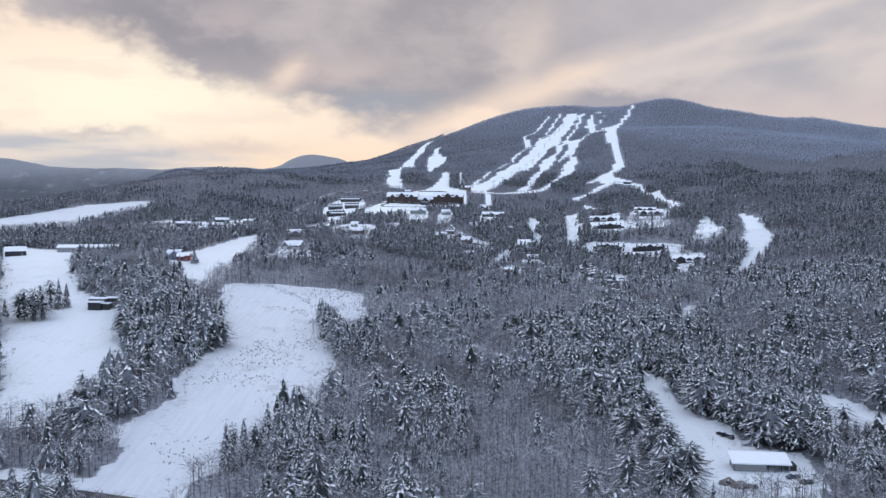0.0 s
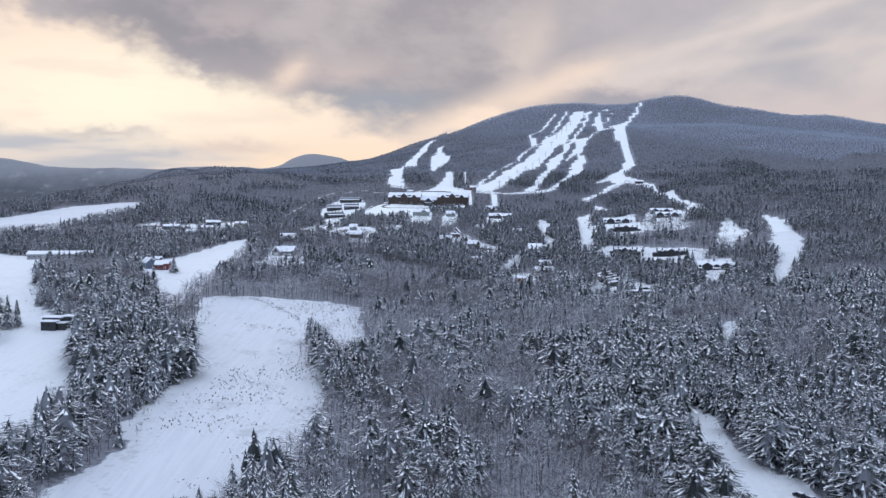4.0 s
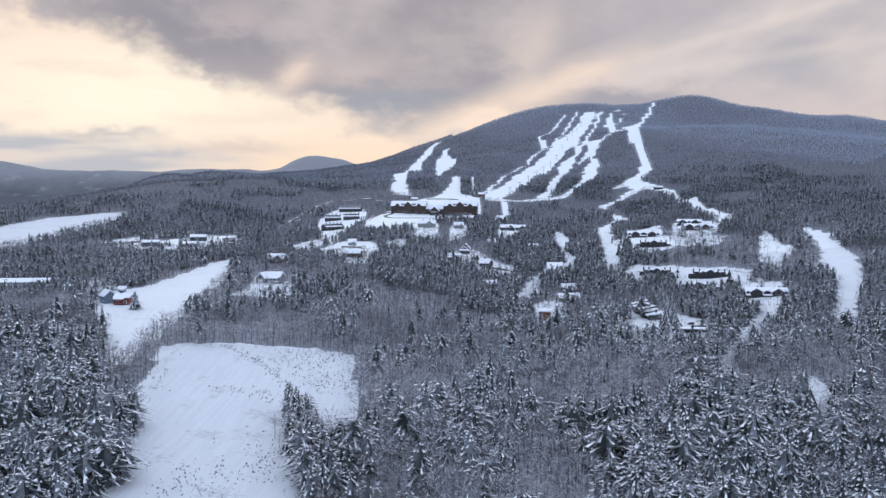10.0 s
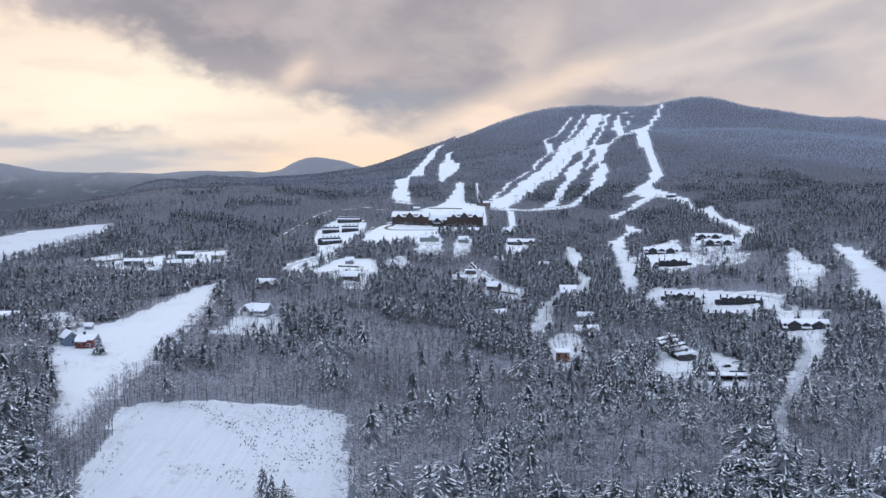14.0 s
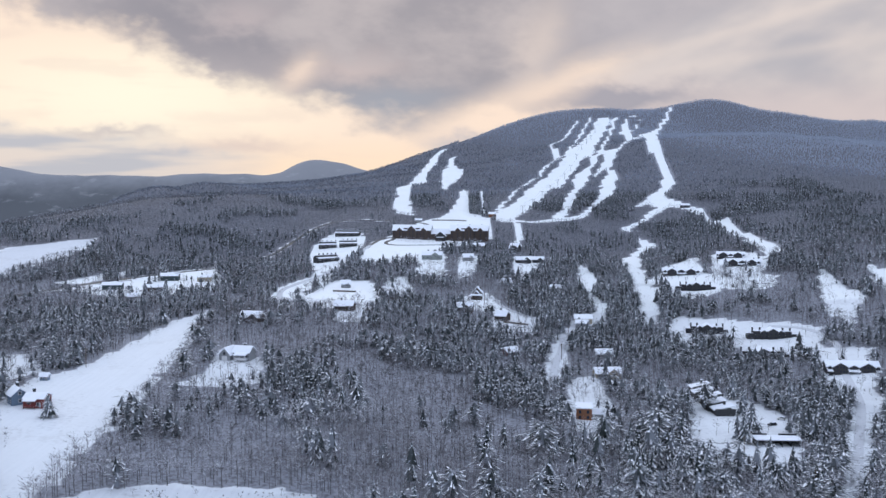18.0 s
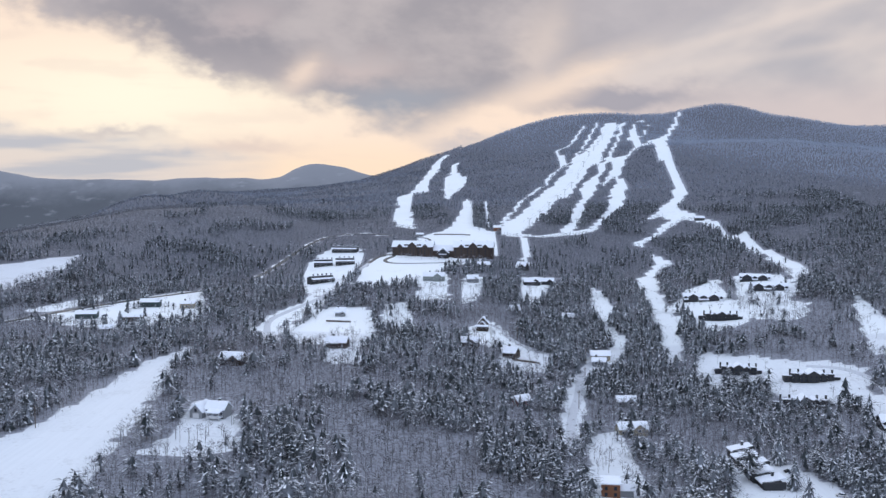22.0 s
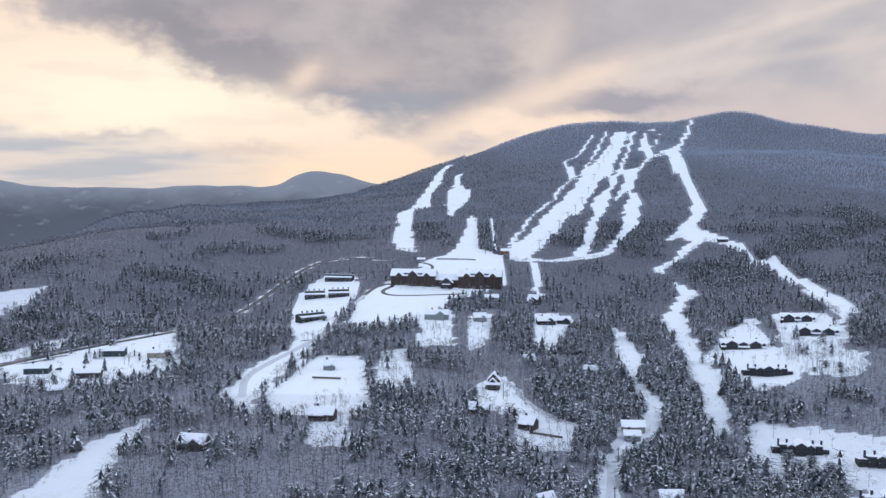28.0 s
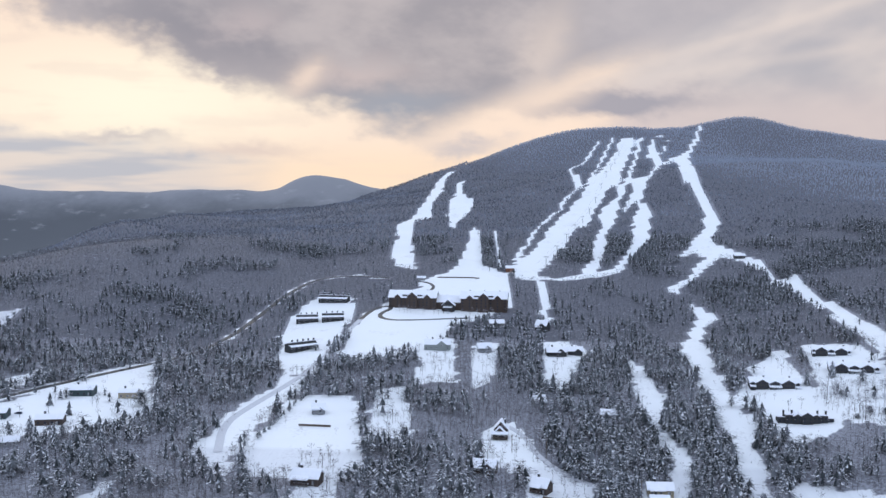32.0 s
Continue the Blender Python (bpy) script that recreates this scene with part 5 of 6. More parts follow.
def bare_tree(x, y, size, label="bare grey hardwood tree with frosted twigs", group=""):
    return single_tree(BARES[tree_dice.randint(8)], None, BARE_TRUNK, x, y, size, "bare_tree", label, "tree", group, tree_dice.uniform(0, 360), tree_dice.uniform(0.9, 1.3))


def build_forest():
    rng = np.random.RandomState(5)
    # from, to, spacing, boughs, arms, girth of evergreens
    bands = [(225, 700, 3.5, 8, 7, 0.33), (700, 1320, 3.8, 5, 5, 0.40), (1320, 1900, 4.5, 3, 4, 0.38), (1900, 3120, 6.2, 0, 0, 0.24)]
    for k, (y0, y1, spacing, tiers, arms, girth) in enumerate(bands):
        x, y, dice = scatter(y0, y1, spacing, 40 + k)
        green = dice.uniform(0, 1, len(x)) < needle_share(x, y)
        for yard in YARDS:
            green &= ~(inside(x, y, CLEARINGS[yard]) & (dice.uniform(0, 1, len(x)) < 0.7))
        if k < 2:
            keep = green | (dice.uniform(0, 1, len(x)) > (0.08, 0.30)[k] * thin_stand(x, y))
            x, y, green = x[keep], y[keep], green[keep]
        tall = (1.0, 0.80, 0.75, 0.55)[k]
        size = tall * np.where(green, (7.5, 7.0, 8.5, 5.5)[k] + (13.0, 11.0, 9.5, 8.0)[k] * dice.beta(1.6, 2.4, len(x)), dice.uniform(8, (14, 14, 12.5, 14)[k], len(x)))
        if k == 0:
            # the trees along the southern edge of the woods stand singly
            edge_ = y + 0.25 * np.abs(x - 20)
            for sort, grow, many, group in ((green, spruce, 250, "spruces at the southern edge"), (~green, bare_tree, 220, "hardwoods at the southern edge")):
                pick = np.where(sort & (y > 262))[0]
                pick = pick[np.argsort(edge_[pick])][:many]
                for i in pick:
                    grow(float(x[i]), float(y[i]), float(size[i]), group=group)
                sort[pick] = False
                if grow is spruce:
                    taken = pick
                    green[pick] = False
                else:
                    taken = np.concatenate([taken, pick])
            rest_ = np.ones(len(x), bool)
            rest_[taken] = False
            x, y, green, size = x[rest_], y[rest_], green[rest_], size[rest_]
        place_ = ("near", "middle", "slope", "mountain")[k]
        kinds = [conifer(rng, tiers, arms, girth * rng.uniform(0.75, 1.2), 5 if k < 2 else 3, i % 2 == 0 if k not in (1, 2) else i % 4 != 0, 1.0 if k == 0 else 1.35) for i in range(16)]
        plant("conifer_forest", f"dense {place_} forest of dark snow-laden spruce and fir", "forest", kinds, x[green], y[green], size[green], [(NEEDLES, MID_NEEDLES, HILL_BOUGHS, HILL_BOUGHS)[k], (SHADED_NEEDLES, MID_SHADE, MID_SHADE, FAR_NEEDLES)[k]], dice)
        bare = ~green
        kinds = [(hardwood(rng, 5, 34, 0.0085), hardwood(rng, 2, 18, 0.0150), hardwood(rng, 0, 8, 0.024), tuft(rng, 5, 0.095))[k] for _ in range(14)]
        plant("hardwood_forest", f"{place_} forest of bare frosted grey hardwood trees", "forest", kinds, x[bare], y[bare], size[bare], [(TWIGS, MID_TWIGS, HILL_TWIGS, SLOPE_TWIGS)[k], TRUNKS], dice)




# ---- vehicles ----
TYRE = material("black_rubber", flat((0.02, 0.02, 0.02)))
RIM = material("steel_rim", flat((0.4, 0.4, 0.42), None, 2.0, 0.4))
PAINTS = {"silver": (0.35, 0.37, 0.40), "white": (0.7, 0.7, 0.7), "black": (0.02, 0.02, 0.025), "dark blue": (0.03, 0.05, 0.10), "rusty brown": (0.10, 0.06, 0.045)}
PAINTS = {key: material(key.replace(" ", "_") + "_paint", flat(value, None, 2.0, 0.35)) for key, value in PAINTS.items()}


def loft(name, rings, mat):
    """A closed hull through rings of equal length."""
    k = len(rings[0])
    v = [p for ring in rings for p in ring]
    f = [(i * k + j, i * k + (j + 1) % k, (i + 1) * k + (j + 1) % k, (i + 1) * k + j) for i in range(len(rings) - 1) for j in range(k)]
    f += [tuple(range(k))[::-1], tuple(range((len(rings) - 1) * k, len(rings) * k))]
    return mesh_from(name, v, f, mat)


def wheel_mesh(r, w, mat, name):
    v = [(s * w, r * math.cos(0.5236 * j), r * math.sin(0.5236 * j)) for s in (-1, 1) for j in range(12)]
    f = [(j, (j + 1) % 12, 12 + (j + 1) % 12, 12 + j) for j in range(12)] + [tuple(range(12))[::-1], tuple(range(12, 24))]
    return mesh_from(name, v, f, mat)


TYRE_MESH, RIM_MESH = wheel_mesh(0.36, 0.12, TYRE, "tyre"), wheel_mesh(0.21, 0.13, RIM, "rim")


def car(x, y, turn, paint, label, pickup=False, name="car"):
    """A parked car 4.6 m long, nose towards +y."""
    ob = thing(name, x, y, turn, label, "vehicle", "parked vehicles")

    def ring(y_, half, low, high):
        return [(-half, y_, low), (half, y_, low), (half * 1.02, y_, (low + high) / 2), (half * 0.92, y_, high), (-half * 0.92, y_, high), (-half * 1.02, y_, (low + high) / 2)]
    part("body", loft("body", [ring(-2.3, 0.78, 0.45, 0.80), ring(-2.15, 0.88, 0.30, 0.98), ring(-0.9, 0.92, 0.28, 1.0), ring(0.9, 0.92, 0.28, 1.0), ring(1.9, 0.88, 0.30, 0.88), ring(2.3, 0.76, 0.42, 0.72)], PAINTS[paint]), ob)
    back = -0.3 if pickup else -1.9
    v = [(-0.86, back, 0.97), (0.86, back, 0.97), (0.86, 1.15, 0.95), (-0.86, 1.15, 0.95), (-0.68, back + 0.35, 1.5), (0.68, back + 0.35, 1.5), (0.68, 0.45, 1.5), (-0.68, 0.45, 1.5)]
    part("windows", mesh_from("windows", v, [(0, 1, 5, 4), (1, 2, 6, 5), (2, 3, 7, 6), (3, 0, 4, 7), (4, 5, 6, 7)], GLASS), ob, "dark glass")
    part("roof_snow", boxes("roof_snow", [(-0.62, back + 0.4, 1.5, 0.62, 0.4, 1.62)], ROOF_SNOW), ob, "snow on the roof")
    for sx in (-0.86, 0.86):
        for wy in (-1.4, 1.45):
            wheel = part("wheel", TYRE_MESH, ob, "", pose(sx, wy, 0.36))
            part("rim", RIM_MESH, wheel)
    for sx in (-0.6, 0.6):
        part("headlight", boxes("headlight", [(sx - 0.15, 2.2, 0.58, sx + 0.15, 2.29, 0.70)], WHITE_TRIM), ob)
    return ob


car(113.5, 303, 100, "dark blue", "dark blue car with snow on its roof beside the shed")
car(116, 298, 95, "black", "black car dusted with snow in the shed yard")
car(91, 297, 70, "rusty brown", "old rusty brown pickup truck in the snow", True, "pickup_truck")
car(97, 294, 80, "rusty brown", "rusty brown truck under a dusting of snow", False, "truck")
car(140, 799, 80, "black", "black car parked beside the row houses")
car(141, 796, 80, "dark blue", "dark blue car parked beside the row houses")
car(142, 755, 110, "black", "black car on the snowy parking lot")
car(150, 765, 60, "white", "white van-like car under snow by the trees")
car(150, 692, 20, "black", "black car driving lane covered with packed snow")
car(-216, 712, 60, "silver", "silver car in front of the blue house")
car(-211, 710, 60, "dark blue", "dark car in front of the blue house")
car(-292, 1121, 80, "dark blue", "dark car on the farm drive")

# ---- roads ----
PACKED = material("packed_snow", flat((0.66, 0.685, 0.74), (0.46, 0.475, 0.53), 0.45))


def ribbon(name, width, line, mat, label, lift=0.3):
    """A road laid on the land along the line, smoothed."""
    pts = np.array(line, float)
    for _ in range(3):
        q = np.empty((2 * len(pts) - 2, 2))
        q[0::2] = 0.75 * pts[:-1] + 0.25 * pts[1:]
        q[1::2] = 0.25 * pts[:-1] + 0.75 * pts[1:]
        pts = np.vstack([pts[:1], q, pts[-1:]])
    way_ = np.gradient(pts, axis=0)
    way_ /= np.linalg.norm(way_, axis=1)[:, None]
    side = np.stack([way_[:, 1], -way_[:, 0]], 1)
    rows = []
    for s, dz_ in ((-0.5, -0.5), (-0.48, 0.0), (0.0, 0.05), (0.48, 0.0), (0.5, -0.5)):
        p = pts + side * width * s
        rows.append(np.column_stack([p, height(p[:, 0], p[:, 1]) + lift + dz_]))
    v = np.concatenate(rows)
    k = len(pts)
    f = [(a * k + i, (a + 1) * k + i, (a + 1) * k + i + 1, a * k + i + 1) for a in range(4) for i in range(k - 1)]
    tagged(new(name, mesh_from(name, v, f, mat)), label, "road", kind="structure")


ribbon("road", 6.5, [(-200, 305), (-150, 289), (-120, 280), (-102, 275), (-60, 263)], ASPHALT, "bare black asphalt road between snowy verges")
ribbon("road", 5.5, [(-400, 1030), (-321, 1156), (-292, 1216), (-266, 1273), (-244, 1320), (-228, 1391), (-214, 1497), (-203, 1567), (-182, 1631), (-145, 1649), (-97, 1633)], ASPHALT, "dark wet hill road through the woods")
ribbon("road", 4.5, [(-111, 1440), (-106, 1470), (-99, 1492), (-88, 1496), (-84, 1486), (-94, 1466), (-93, 1446), (-80, 1432), (-56, 1434), (-29, 1446), (-8, 1452)], ASPHALT, "curving dark asphalt hotel drive")
ribbon("road", 5.0, [(-146, 1040), (-158, 1100), (-150, 1150), (-138, 1205), (-128, 1260), (-121, 1330), (-118, 1390), (-111, 1440)], PACKED, "packed snow road climbing to the hotel")
ribbon("road", 5.0, [(44, 825), (52, 890), (61, 930), (69, 985), (80, 1010), (95, 1030)], PACKED, "access road with packed snow tracks")
ribbon("road", 4.5, [(118, 610), (140, 655), (175, 735), (200, 790), (215, 850), (236, 905), (243, 945), (236, 975), (215, 985)], PACKED, "curving lane of packed snow")
ribbon("road", 5.5, [(156, 391), (158, 378), (161, 368), (162, 357), (164, 345)], PACKED, "packed snow valley road")
ribbon("road", 3.5, [(14, 1120), (24, 1100), (27, 1070), (40, 1040), (60, 1020)], PACKED, "narrow snowy drive to the chalet")
ribbon("road", 3.5, [(-64, 1612), (-50, 1600), (-44, 1580), (-48, 1560)], ASPHALT, "short dark service drive behind the hotel")

# ---- ski area and street furniture ----
STEEL = material("grey_steel", flat((0.22, 0.23, 0.25), None, 1.0, 0.5))
WOOD = material("weathered_wood", flat((0.14, 0.11, 0.09), (0.09, 0.075, 0.065)))


def lift_tower(x, y, turn):
    ob = thing("lift_tower", x, y, turn, "grey steel chairlift tower standing on snow", "lift tower", "chairlift towers")
    v = [(r * math.cos(1.047 * j), r * math.sin(1.047 * j), z) for z, r in ((-1, 0.35), (11, 0.25)) for j in range(6)]
    part("pole", mesh_from("pole", v, [(j, (j + 1) % 6, 6 + (j + 1) % 6, 6 + j) for j in range(6)] + [tuple(range(6, 12))], STEEL), ob)
    part("crossarm", boxes("crossarm", [(-3, -0.2, 10.6, 3, 0.2, 11.0)], STEEL), ob)
    for sx in (-2.8, 2.8):
        part("sheave_train", boxes("sheave_train", [(sx - 0.15, -1.2, 10.2, sx + 0.15, 1.2, 10.6)], STEEL), ob)


def haul_rope(x0, y0, x1, y1, label):
    pts = [(x0 + (x1 - x0) * i / 24, y0 + (y1 - y0) * i / 24) for i in range(25)]
    length = math.hypot(x1 - x0, y1 - y0)
    nx, ny = (y1 - y0) / length * 2.8, -(x1 - x0) / length * 2.8
    rows = []
    for s in (-1, 1):
        for px, py in pts:
            rows.append((px + s * nx, py + s * ny, ground_at(px, py) + 10.6))
    v, f = [], []
    for s in range(2):
        line = rows[s * 25:s * 25 + 25]
        base = len(v)
        for p in line:
            v += [(p[0], p[1], p[2] + 0.05), (p[0] + 0.05, p[1], p[2] - 0.05), (p[0] - 0.05, p[1], p[2] - 0.05)]
        for i in range(24):
            for j in range(3):
                a = base + 3 * i
                f.append((a + j, a + (j + 1) % 3, a + 3 + (j + 1) % 3, a + 3 + j))
    tagged(new("haul_rope", mesh_from("haul_rope", v, f, STEEL)), label, "cable")


for x0, y0, x1, y1, many in ((20, 1650, 10, 1990, 6), (150, 1690, 300, 2290, 9), (80, 1680, 345, 2700, 12)):
    turn = -math.degrees(math.atan2(x1 - x0, y1 - y0))
    for i in range(many):
        s = (i + 0.5) / many
        lift_tower(x0 + (x1 - x0) * s, y0 + (y1 - y0) * s, turn)
    haul_rope(x0, y0, x1, y1, "steel chairlift rope running up the trail")

house(44, 1678, 0, 10, 8, 4.5, 2.5, RUST_WALL, "brown lift station at the foot of the race trail", 0, 0, 0, name="lift_station", front=6)
house(-60, 1618, 0, 9, 6, 2.8, 1.6, GREY_WALL, "grey ticket hut behind the hotel", 0, 0, 0, name="hut", front=6)
house(337, 1746, 0, 13, 7, 3.4, 2.0, DARK_WALL, "dark lift hut on the trail saddle", 0, 0, 0, name="lift_hut", front=6)


def fence(x0, y0, x1, y1, posts, label):
    ob = new("fence")
    ob.matrix_basis = pose((x0 + x1) / 2, (y0 + y1) / 2, ground_at((x0 + x1) / 2, (y0 + y1) / 2))
    tagged(ob, label, "fence")
    cx, cy, cz = ob.matrix_basis.translation
    spots = [(x0 + (x1 - x0) * i / (posts - 1), y0 + (y1 - y0) * i / (posts - 1)) for i in range(posts)]
    for px, py in spots:
        z = ground_at(px, py) - cz
        part("post", boxes("post", [(px - cx - 0.1, py - cy - 0.1, z - 0.6, px - cx + 0.1, py - cy + 0.1, z + 1.7)], WOOD), ob)
    for (ax, ay), (bx, by) in zip(spots, spots[1:]):
        za, zb = ground_at(ax, ay) - cz, ground_at(bx, by) - cz
        v = [(ax - cx, ay - cy - 0.05, za + 0.2), (bx - cx, by - cy - 0.05, zb + 0.2), (bx - cx, by - cy - 0.05, zb + 1.5), (ax - cx, ay - cy - 0.05, za + 1.5)]
        v += [(p, q + 0.1, r) for p, q, r in v]
        part("panel", mesh_from("panel", v, [(0, 1, 2, 3), (7, 6, 5, 4), (3, 2, 6, 7), (0, 4, 5, 1), (1, 5, 6, 2), (4, 0, 3, 7)], WOOD), ob)


fence(-42, 1630, 6, 1630, 13, "dark wooden safety fence across the snowy base area")
fence(-112, 1098, -93, 1098, 7, "low dark garden fence on the snowy lawn")
fence(26, 1004, 44, 1000, 7, "dark fence along the snowy drive")


def utility_pole(x, y, turn):
    ob = thing("utility_pole", x, y, turn, "weathered wooden utility pole beside the road", "pole", "utility poles")
    part("pole", boxes("pole", [(-0.15, -0.15, -1, 0.15, 0.15, 10.5)], WOOD), ob)
    part("crossarm", boxes("crossarm", [(-1.3, -0.08, 9.4, 1.3, 0.08, 9.6)], WOOD), ob)
    for px in (-1.1, -0.4, 0.4, 1.1):
        part("insulator", boxes("insulator", [(px - 0.06, -0.06, 9.6, px + 0.06, 0.06, 9.85)], STEEL), ob)


for x, y, turn in ((58, 905, 20), (69, 962, 20), (76, 1010, 30), (14, 1070, 60), (33, 1063, 60), (112, 700, 40), (125, 655, 40), (-118, 275, 70), (-205, 800, 10)):
    utility_pole(x, y, turn)

# ---- clutter in the shed yard ----


def heap(x, y, size, label):
    """A rounded uneven heap."""
    bm = bmesh.new()
    bmesh.ops.create_icosphere(bm, subdivisions=3, radius=1.0)
    dice = random.Random(int(x * 7 + y))
    for p in bm.verts:
        k = 1 + 0.12 * math.sin(5 * p.co.x + 3 * p.co.y) + dice.uniform(-0.08, 0.08)
        p.co = Vector((p.co.x * size * k, p.co.y * size * 0.7 * k, max(-0.3, p.co.z * size * 0.75 * k)))
    me = bpy.data.meshes.new("brush_heap")
    bm.to_mesh(me)
    bm.free()
    me.materials.append(BARK)
    ob = new("brush_heap", me)
    ob.matrix_basis = pose(x, y, ground_at(x, y))
    tagged(ob, label, "heap", "heaps in the shed yard")


for x, y in [(91, 298), (94, 295)]:
    heap(x, y, 2.6, "brown rounded heap of brush on trampled snow")
for x, y in [(104, 350), (106, 347)]:
    car(x, y, 20, "black", "dark old vehicle under snow at the wood's edge")
for i, (x, y) in enumerate([(98, 333), (97, 337), (101, 374), (100, 381), (86, 344), (85, 348), (85, 323), (102, 368), (101, 330)]):
    bare_tree(x, y, 2.4 + (i * 7) % 4 * 0.7, "round bare bush frosted white in the shed yard", "bushes in the shed yard")

# ---- single trees ----
for i, (x, y) in enumerate([(77, 386), (77, 364), (76, 346), (76, 330), (75, 311), (75, 296), (69, 311), (68, 290), (75, 283), (67, 329), (68, 279)]):
    spruce(x, y, 15 + (i * 5) % 6, "tall snow-laden pine beside the shed yard", "pines beside the shed yard", 1.2, i % 2 == 0)

for x, y, size, fat in ((-231, 500, 11, 1.2), (-221, 494, 15, 1.5), (-217, 491, 18, 1.6), (-211, 488, 17, 1.6), (-207, 490, 16, 1.4), (-214, 497, 17, 1.5), (-218, 514, 15, 1.3), (-214, 517, 17, 1.4), (-209, 516, 17, 1.3), (-206, 519, 14, 1.1)):
    spruce(x, y, size, "broad dark pine of the clump on the snowy meadow", "pines on the barn meadow", 0.85 * fat)
spruce(-189, 526, 9, "young snowy spruce behind the flat-roofed house", "", 1.3)
for x, y, size in ((-64, 520, 15), (-60, 526, 13), (-67, 528, 16), (-56, 518, 10), (-52, 498, 12)):
    spruce(x, y, size, "dark spruce in the clump jutting into the meadow", "clump in the great meadow", 1.2)
for i in range(16):
    s = i / 15
    spruce(-58 - 9 * s + tree_dice.uniform(-4, 4), 490 + 52 * s + tree_dice.uniform(-3, 3), tree_dice.uniform(8, 15), "snowy spruce in the tongue of trees on the meadow", "clump in the great meadow", 1.05)
    bare_tree(-61 - 7 * s + tree_dice.uniform(-5, 7), 484 + 50 * s + tree_dice.uniform(-4, 4), tree_dice.uniform(6, 11), "bare frosted tree below the meadow clump", "clump in the great meadow")
for x, y, size in ((-60, 505, 9), (-55, 512, 10), (-51, 506, 8), (-63, 512, 9), (-57, 500, 8)):
    bare_tree(x, y, size, "bare frosted tree below the meadow clump", "clump in the great meadow")
spruce(-184, 704, 11, "dark spruce beside the red house", "", 1.5)
spruce(-149, 786, 15, "tall dark pine at the meadow's edge", "", 1.3)
for x, y, size in ((185, 1209, 10), (223, 1190, 11), (246, 1205, 12), (260, 1188, 10), (161, 1153, 8), (176, 1091, 9), (236, 1170, 7)):
    spruce(x, y, size, "dark spruce beside the townhouses", "spruces by the townhouses", 1.2)
for x, y, size in ((158, 964, 9), (166, 953, 10), (171, 941, 11), (161, 931, 12), (169, 921, 9), (158, 948, 10)):
    spruce(x, y, size, "dark rounded pine screening the townhouses", "pines before the townhouses", 1.5, True)
for x, y, size in ((128, 742, 16), (119, 724, 15), (134, 775, 14), (152, 796, 13), (162, 789, 16), (139, 811, 14), (205, 867, 17), (176, 836, 15), (148, 861, 13), (118, 787, 16), (107, 778, 14), (96, 785, 17)):
    spruce(x, y, size, "broad snowy pine beside the row houses", "pines by the row houses", 1.25)
for x, y, size in ((239, 1126, 5), (247, 1122, 5), (236, 1164, 4), (243, 1110, 4), (228, 1118, 3.5)):
    spruce(x, y, size, "round dark evergreen shrub on the snowy slope", "round shrubs below the townhouses", 1.9, True)
spruce(-222, 1143, 11, "broad dark spruce beside the tan house", "", 1.7, True)
for x, y, size in ((-281, 1158, 7), (-278, 1160, 8), (-292, 1217, 16), (-289, 1214, 13)):
    spruce(x, y, size, "snowy spruce beside the hill road", "spruces by the hill road", 1.3)
for i in range(13):
    s = i / 12
    spruce(-285 + 92 * s + tree_dice.uniform(-3, 3), 1060 + 8 * math.sin(9 * s) + tree_dice.uniform(-5, 5), tree_dice.uniform(8, 15), "dark snowy spruce screening the farm field", "spruces below the farm field", 1.3)
for x, y in ((-136, 1322), (-127, 1338)):
    spruce(x, y, 6, "round clipped evergreen beside the condominiums", "round evergreens", 1.9)
for i in range(15):
    s = i / 14
    spruce(-131 + 10 * s + tree_dice.uniform(-1, 1), 1068 + 100 * s, tree_dice.uniform(3.5, 6.0), "young spruce in a row along the snowy slope", "row of young spruces", 1.3)
for x, y, size in ((178, 1165, 6), (182, 1162, 7), (187, 1166, 6), (192, 1162, 6), (240, 1135, 9), (232, 1160, 8), (-110, 1150, 5), (-88, 1085, 5), (-108, 1085, 4)):
    bare_tree(x, y, size, "small bare tree standing in open snow", "small bare trees in the snow")


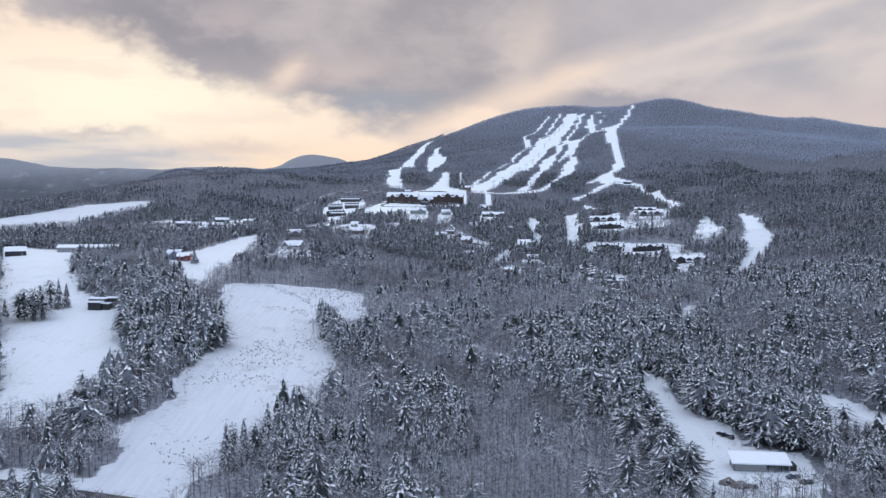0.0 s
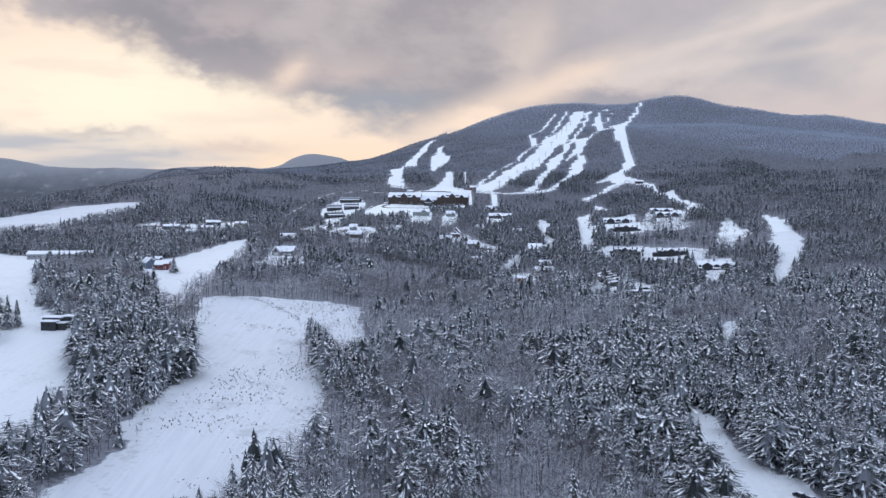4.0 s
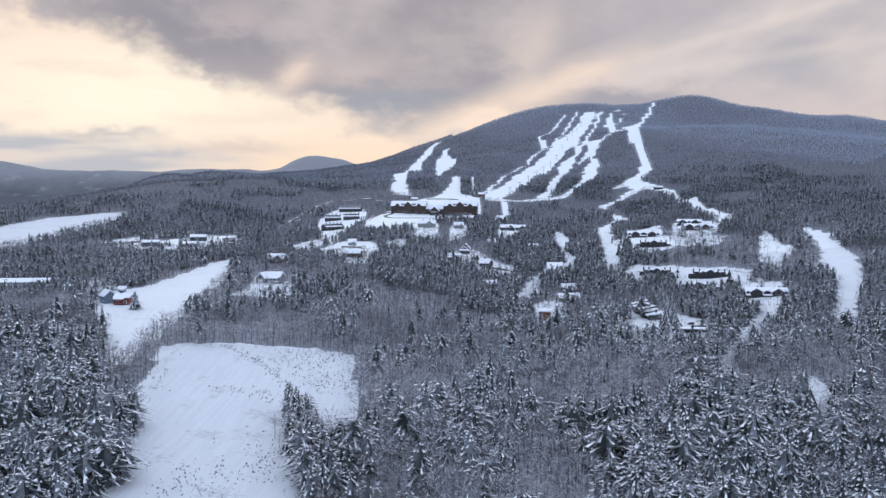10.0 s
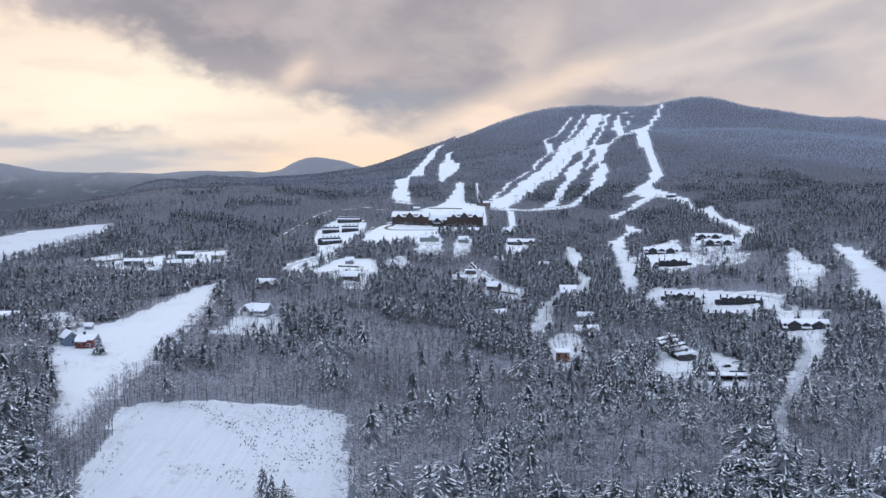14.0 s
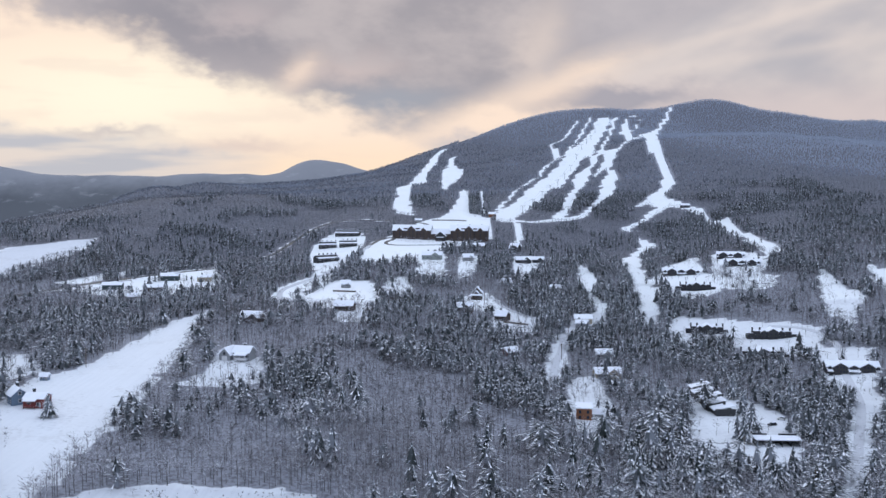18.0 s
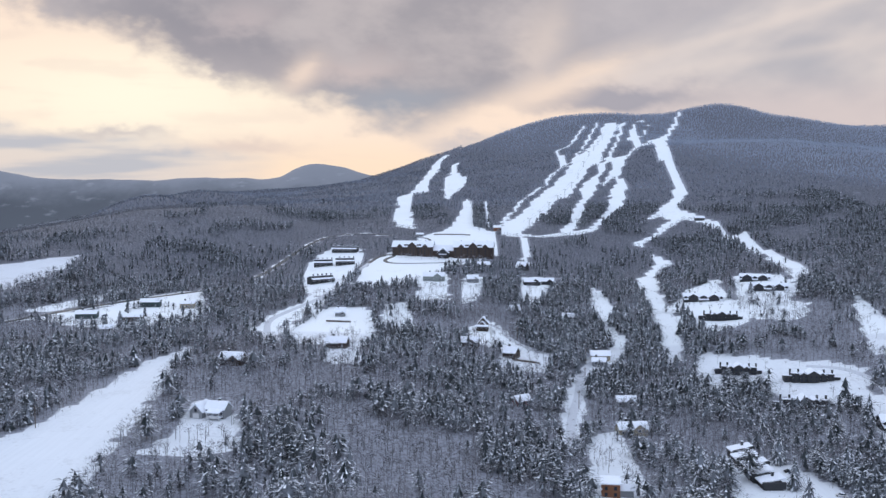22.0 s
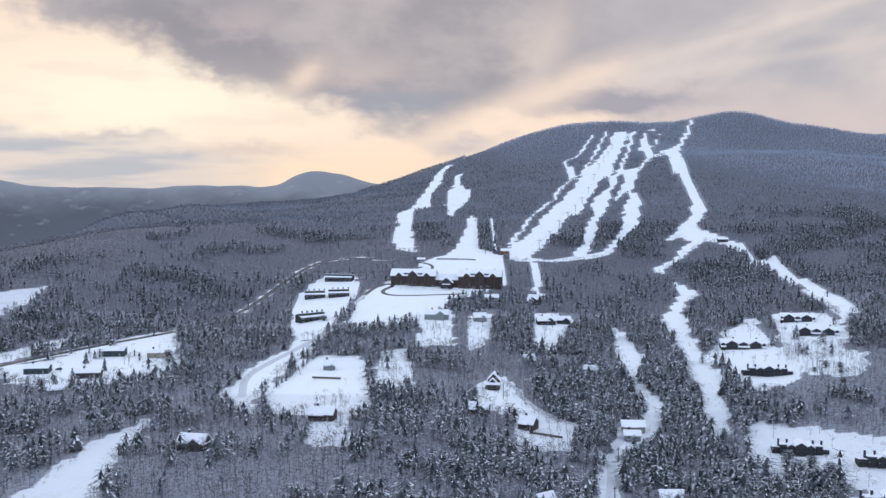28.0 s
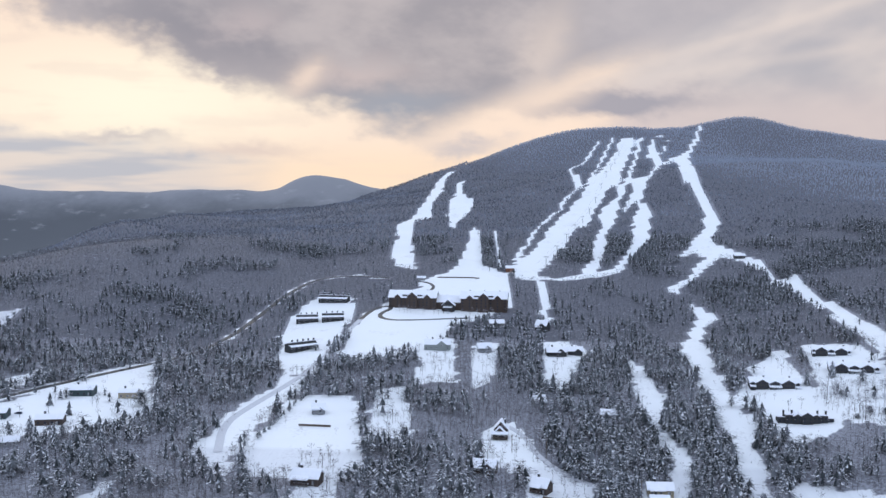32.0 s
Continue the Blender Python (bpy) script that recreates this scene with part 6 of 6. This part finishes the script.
for i in range(26):
    x = -78 + 120 * i / 25 + tree_dice.uniform(-3, 3)
    bare_tree(x, 1474 + 0.05 * x + tree_dice.uniform(-5, 4) - (14 if i % 3 == 0 and i > 12 else 0), tree_dice.uniform(5, 9), "bare tree planted before the hotel", "trees before the hotel")


def weeds():
    """Dry weeds poking through the snow of the meadows."""
    dice = np.random.RandomState(9)
    x, y = dice.uniform(-140, -40, 14000), dice.uniform(300, 645, 14000)
    keep = inside(x, y, CLEARINGS["great meadow"])
    thick = -0.05 + rough(x, y, 28, 31) + 0.5 * rough(x, y, 11, 32) + 0.010 * (x + 88)
    keep &= dice.uniform(0, 1, len(x)) < np.clip(thick - 0.08, 0, 1)
    # a weedy ditch winds in from the upper edge
    along = dice.uniform(0, 1, 260)
    x = np.concatenate([x[keep], -118 + 44 * along + dice.normal(0, 1.5, 260)])
    y = np.concatenate([y[keep], 632 - 62 * along ** 1.5 + dice.normal(0, 2.5, 260)])
    kinds = [tuft(dice, 5, 0.12) for _ in range(8)]
    plant("dry_weeds", "dry brown weeds poking through meadow snow", "weeds", kinds, x, y, dice.uniform(0.3, 1.25, len(x)) ** 1.2, [BARK], dice)


def edge_bushes():
    """Bare frosted bushes along the edges of the clearings."""
    dice = np.random.RandomState(15)
    x, y = dice.uniform(-330, 330, 60000), dice.uniform(262, 1250, 60000)
    keep = open_land(x, y) & (np.abs(x) < 0.49 * y + 40)
    x, y = x[keep], y[keep]
    shut = np.zeros(len(x))
    for dx, dy in ((6, 0), (-6, 0), (0, 9), (0, -9), (4, 6), (-4, -6)):
        shut += ~open_land(x + dx, y + dy)
    keep = dice.uniform(0, 1, len(x)) < 0.12 * np.clip(shut, 0, 3)
    x, y = x[keep], y[keep]
    for sx, sy, half_, front in SITES:
        keep = ~((np.abs(x - sx) < half_) & (y > sy - half_) & (y < sy + half_))
        x, y = x[keep], y[keep]
    kinds = [hardwood(dice, 3, 22, 0.020) for _ in range(8)]
    plant("edge_bushes", "bare frosted bushes along the edges of the snowy clearings", "bushes", kinds, x, y, dice.uniform(1.2, 4.5, len(x)), [TWIGS, BARK], dice)


weeds()
edge_bushes()
build_forest()
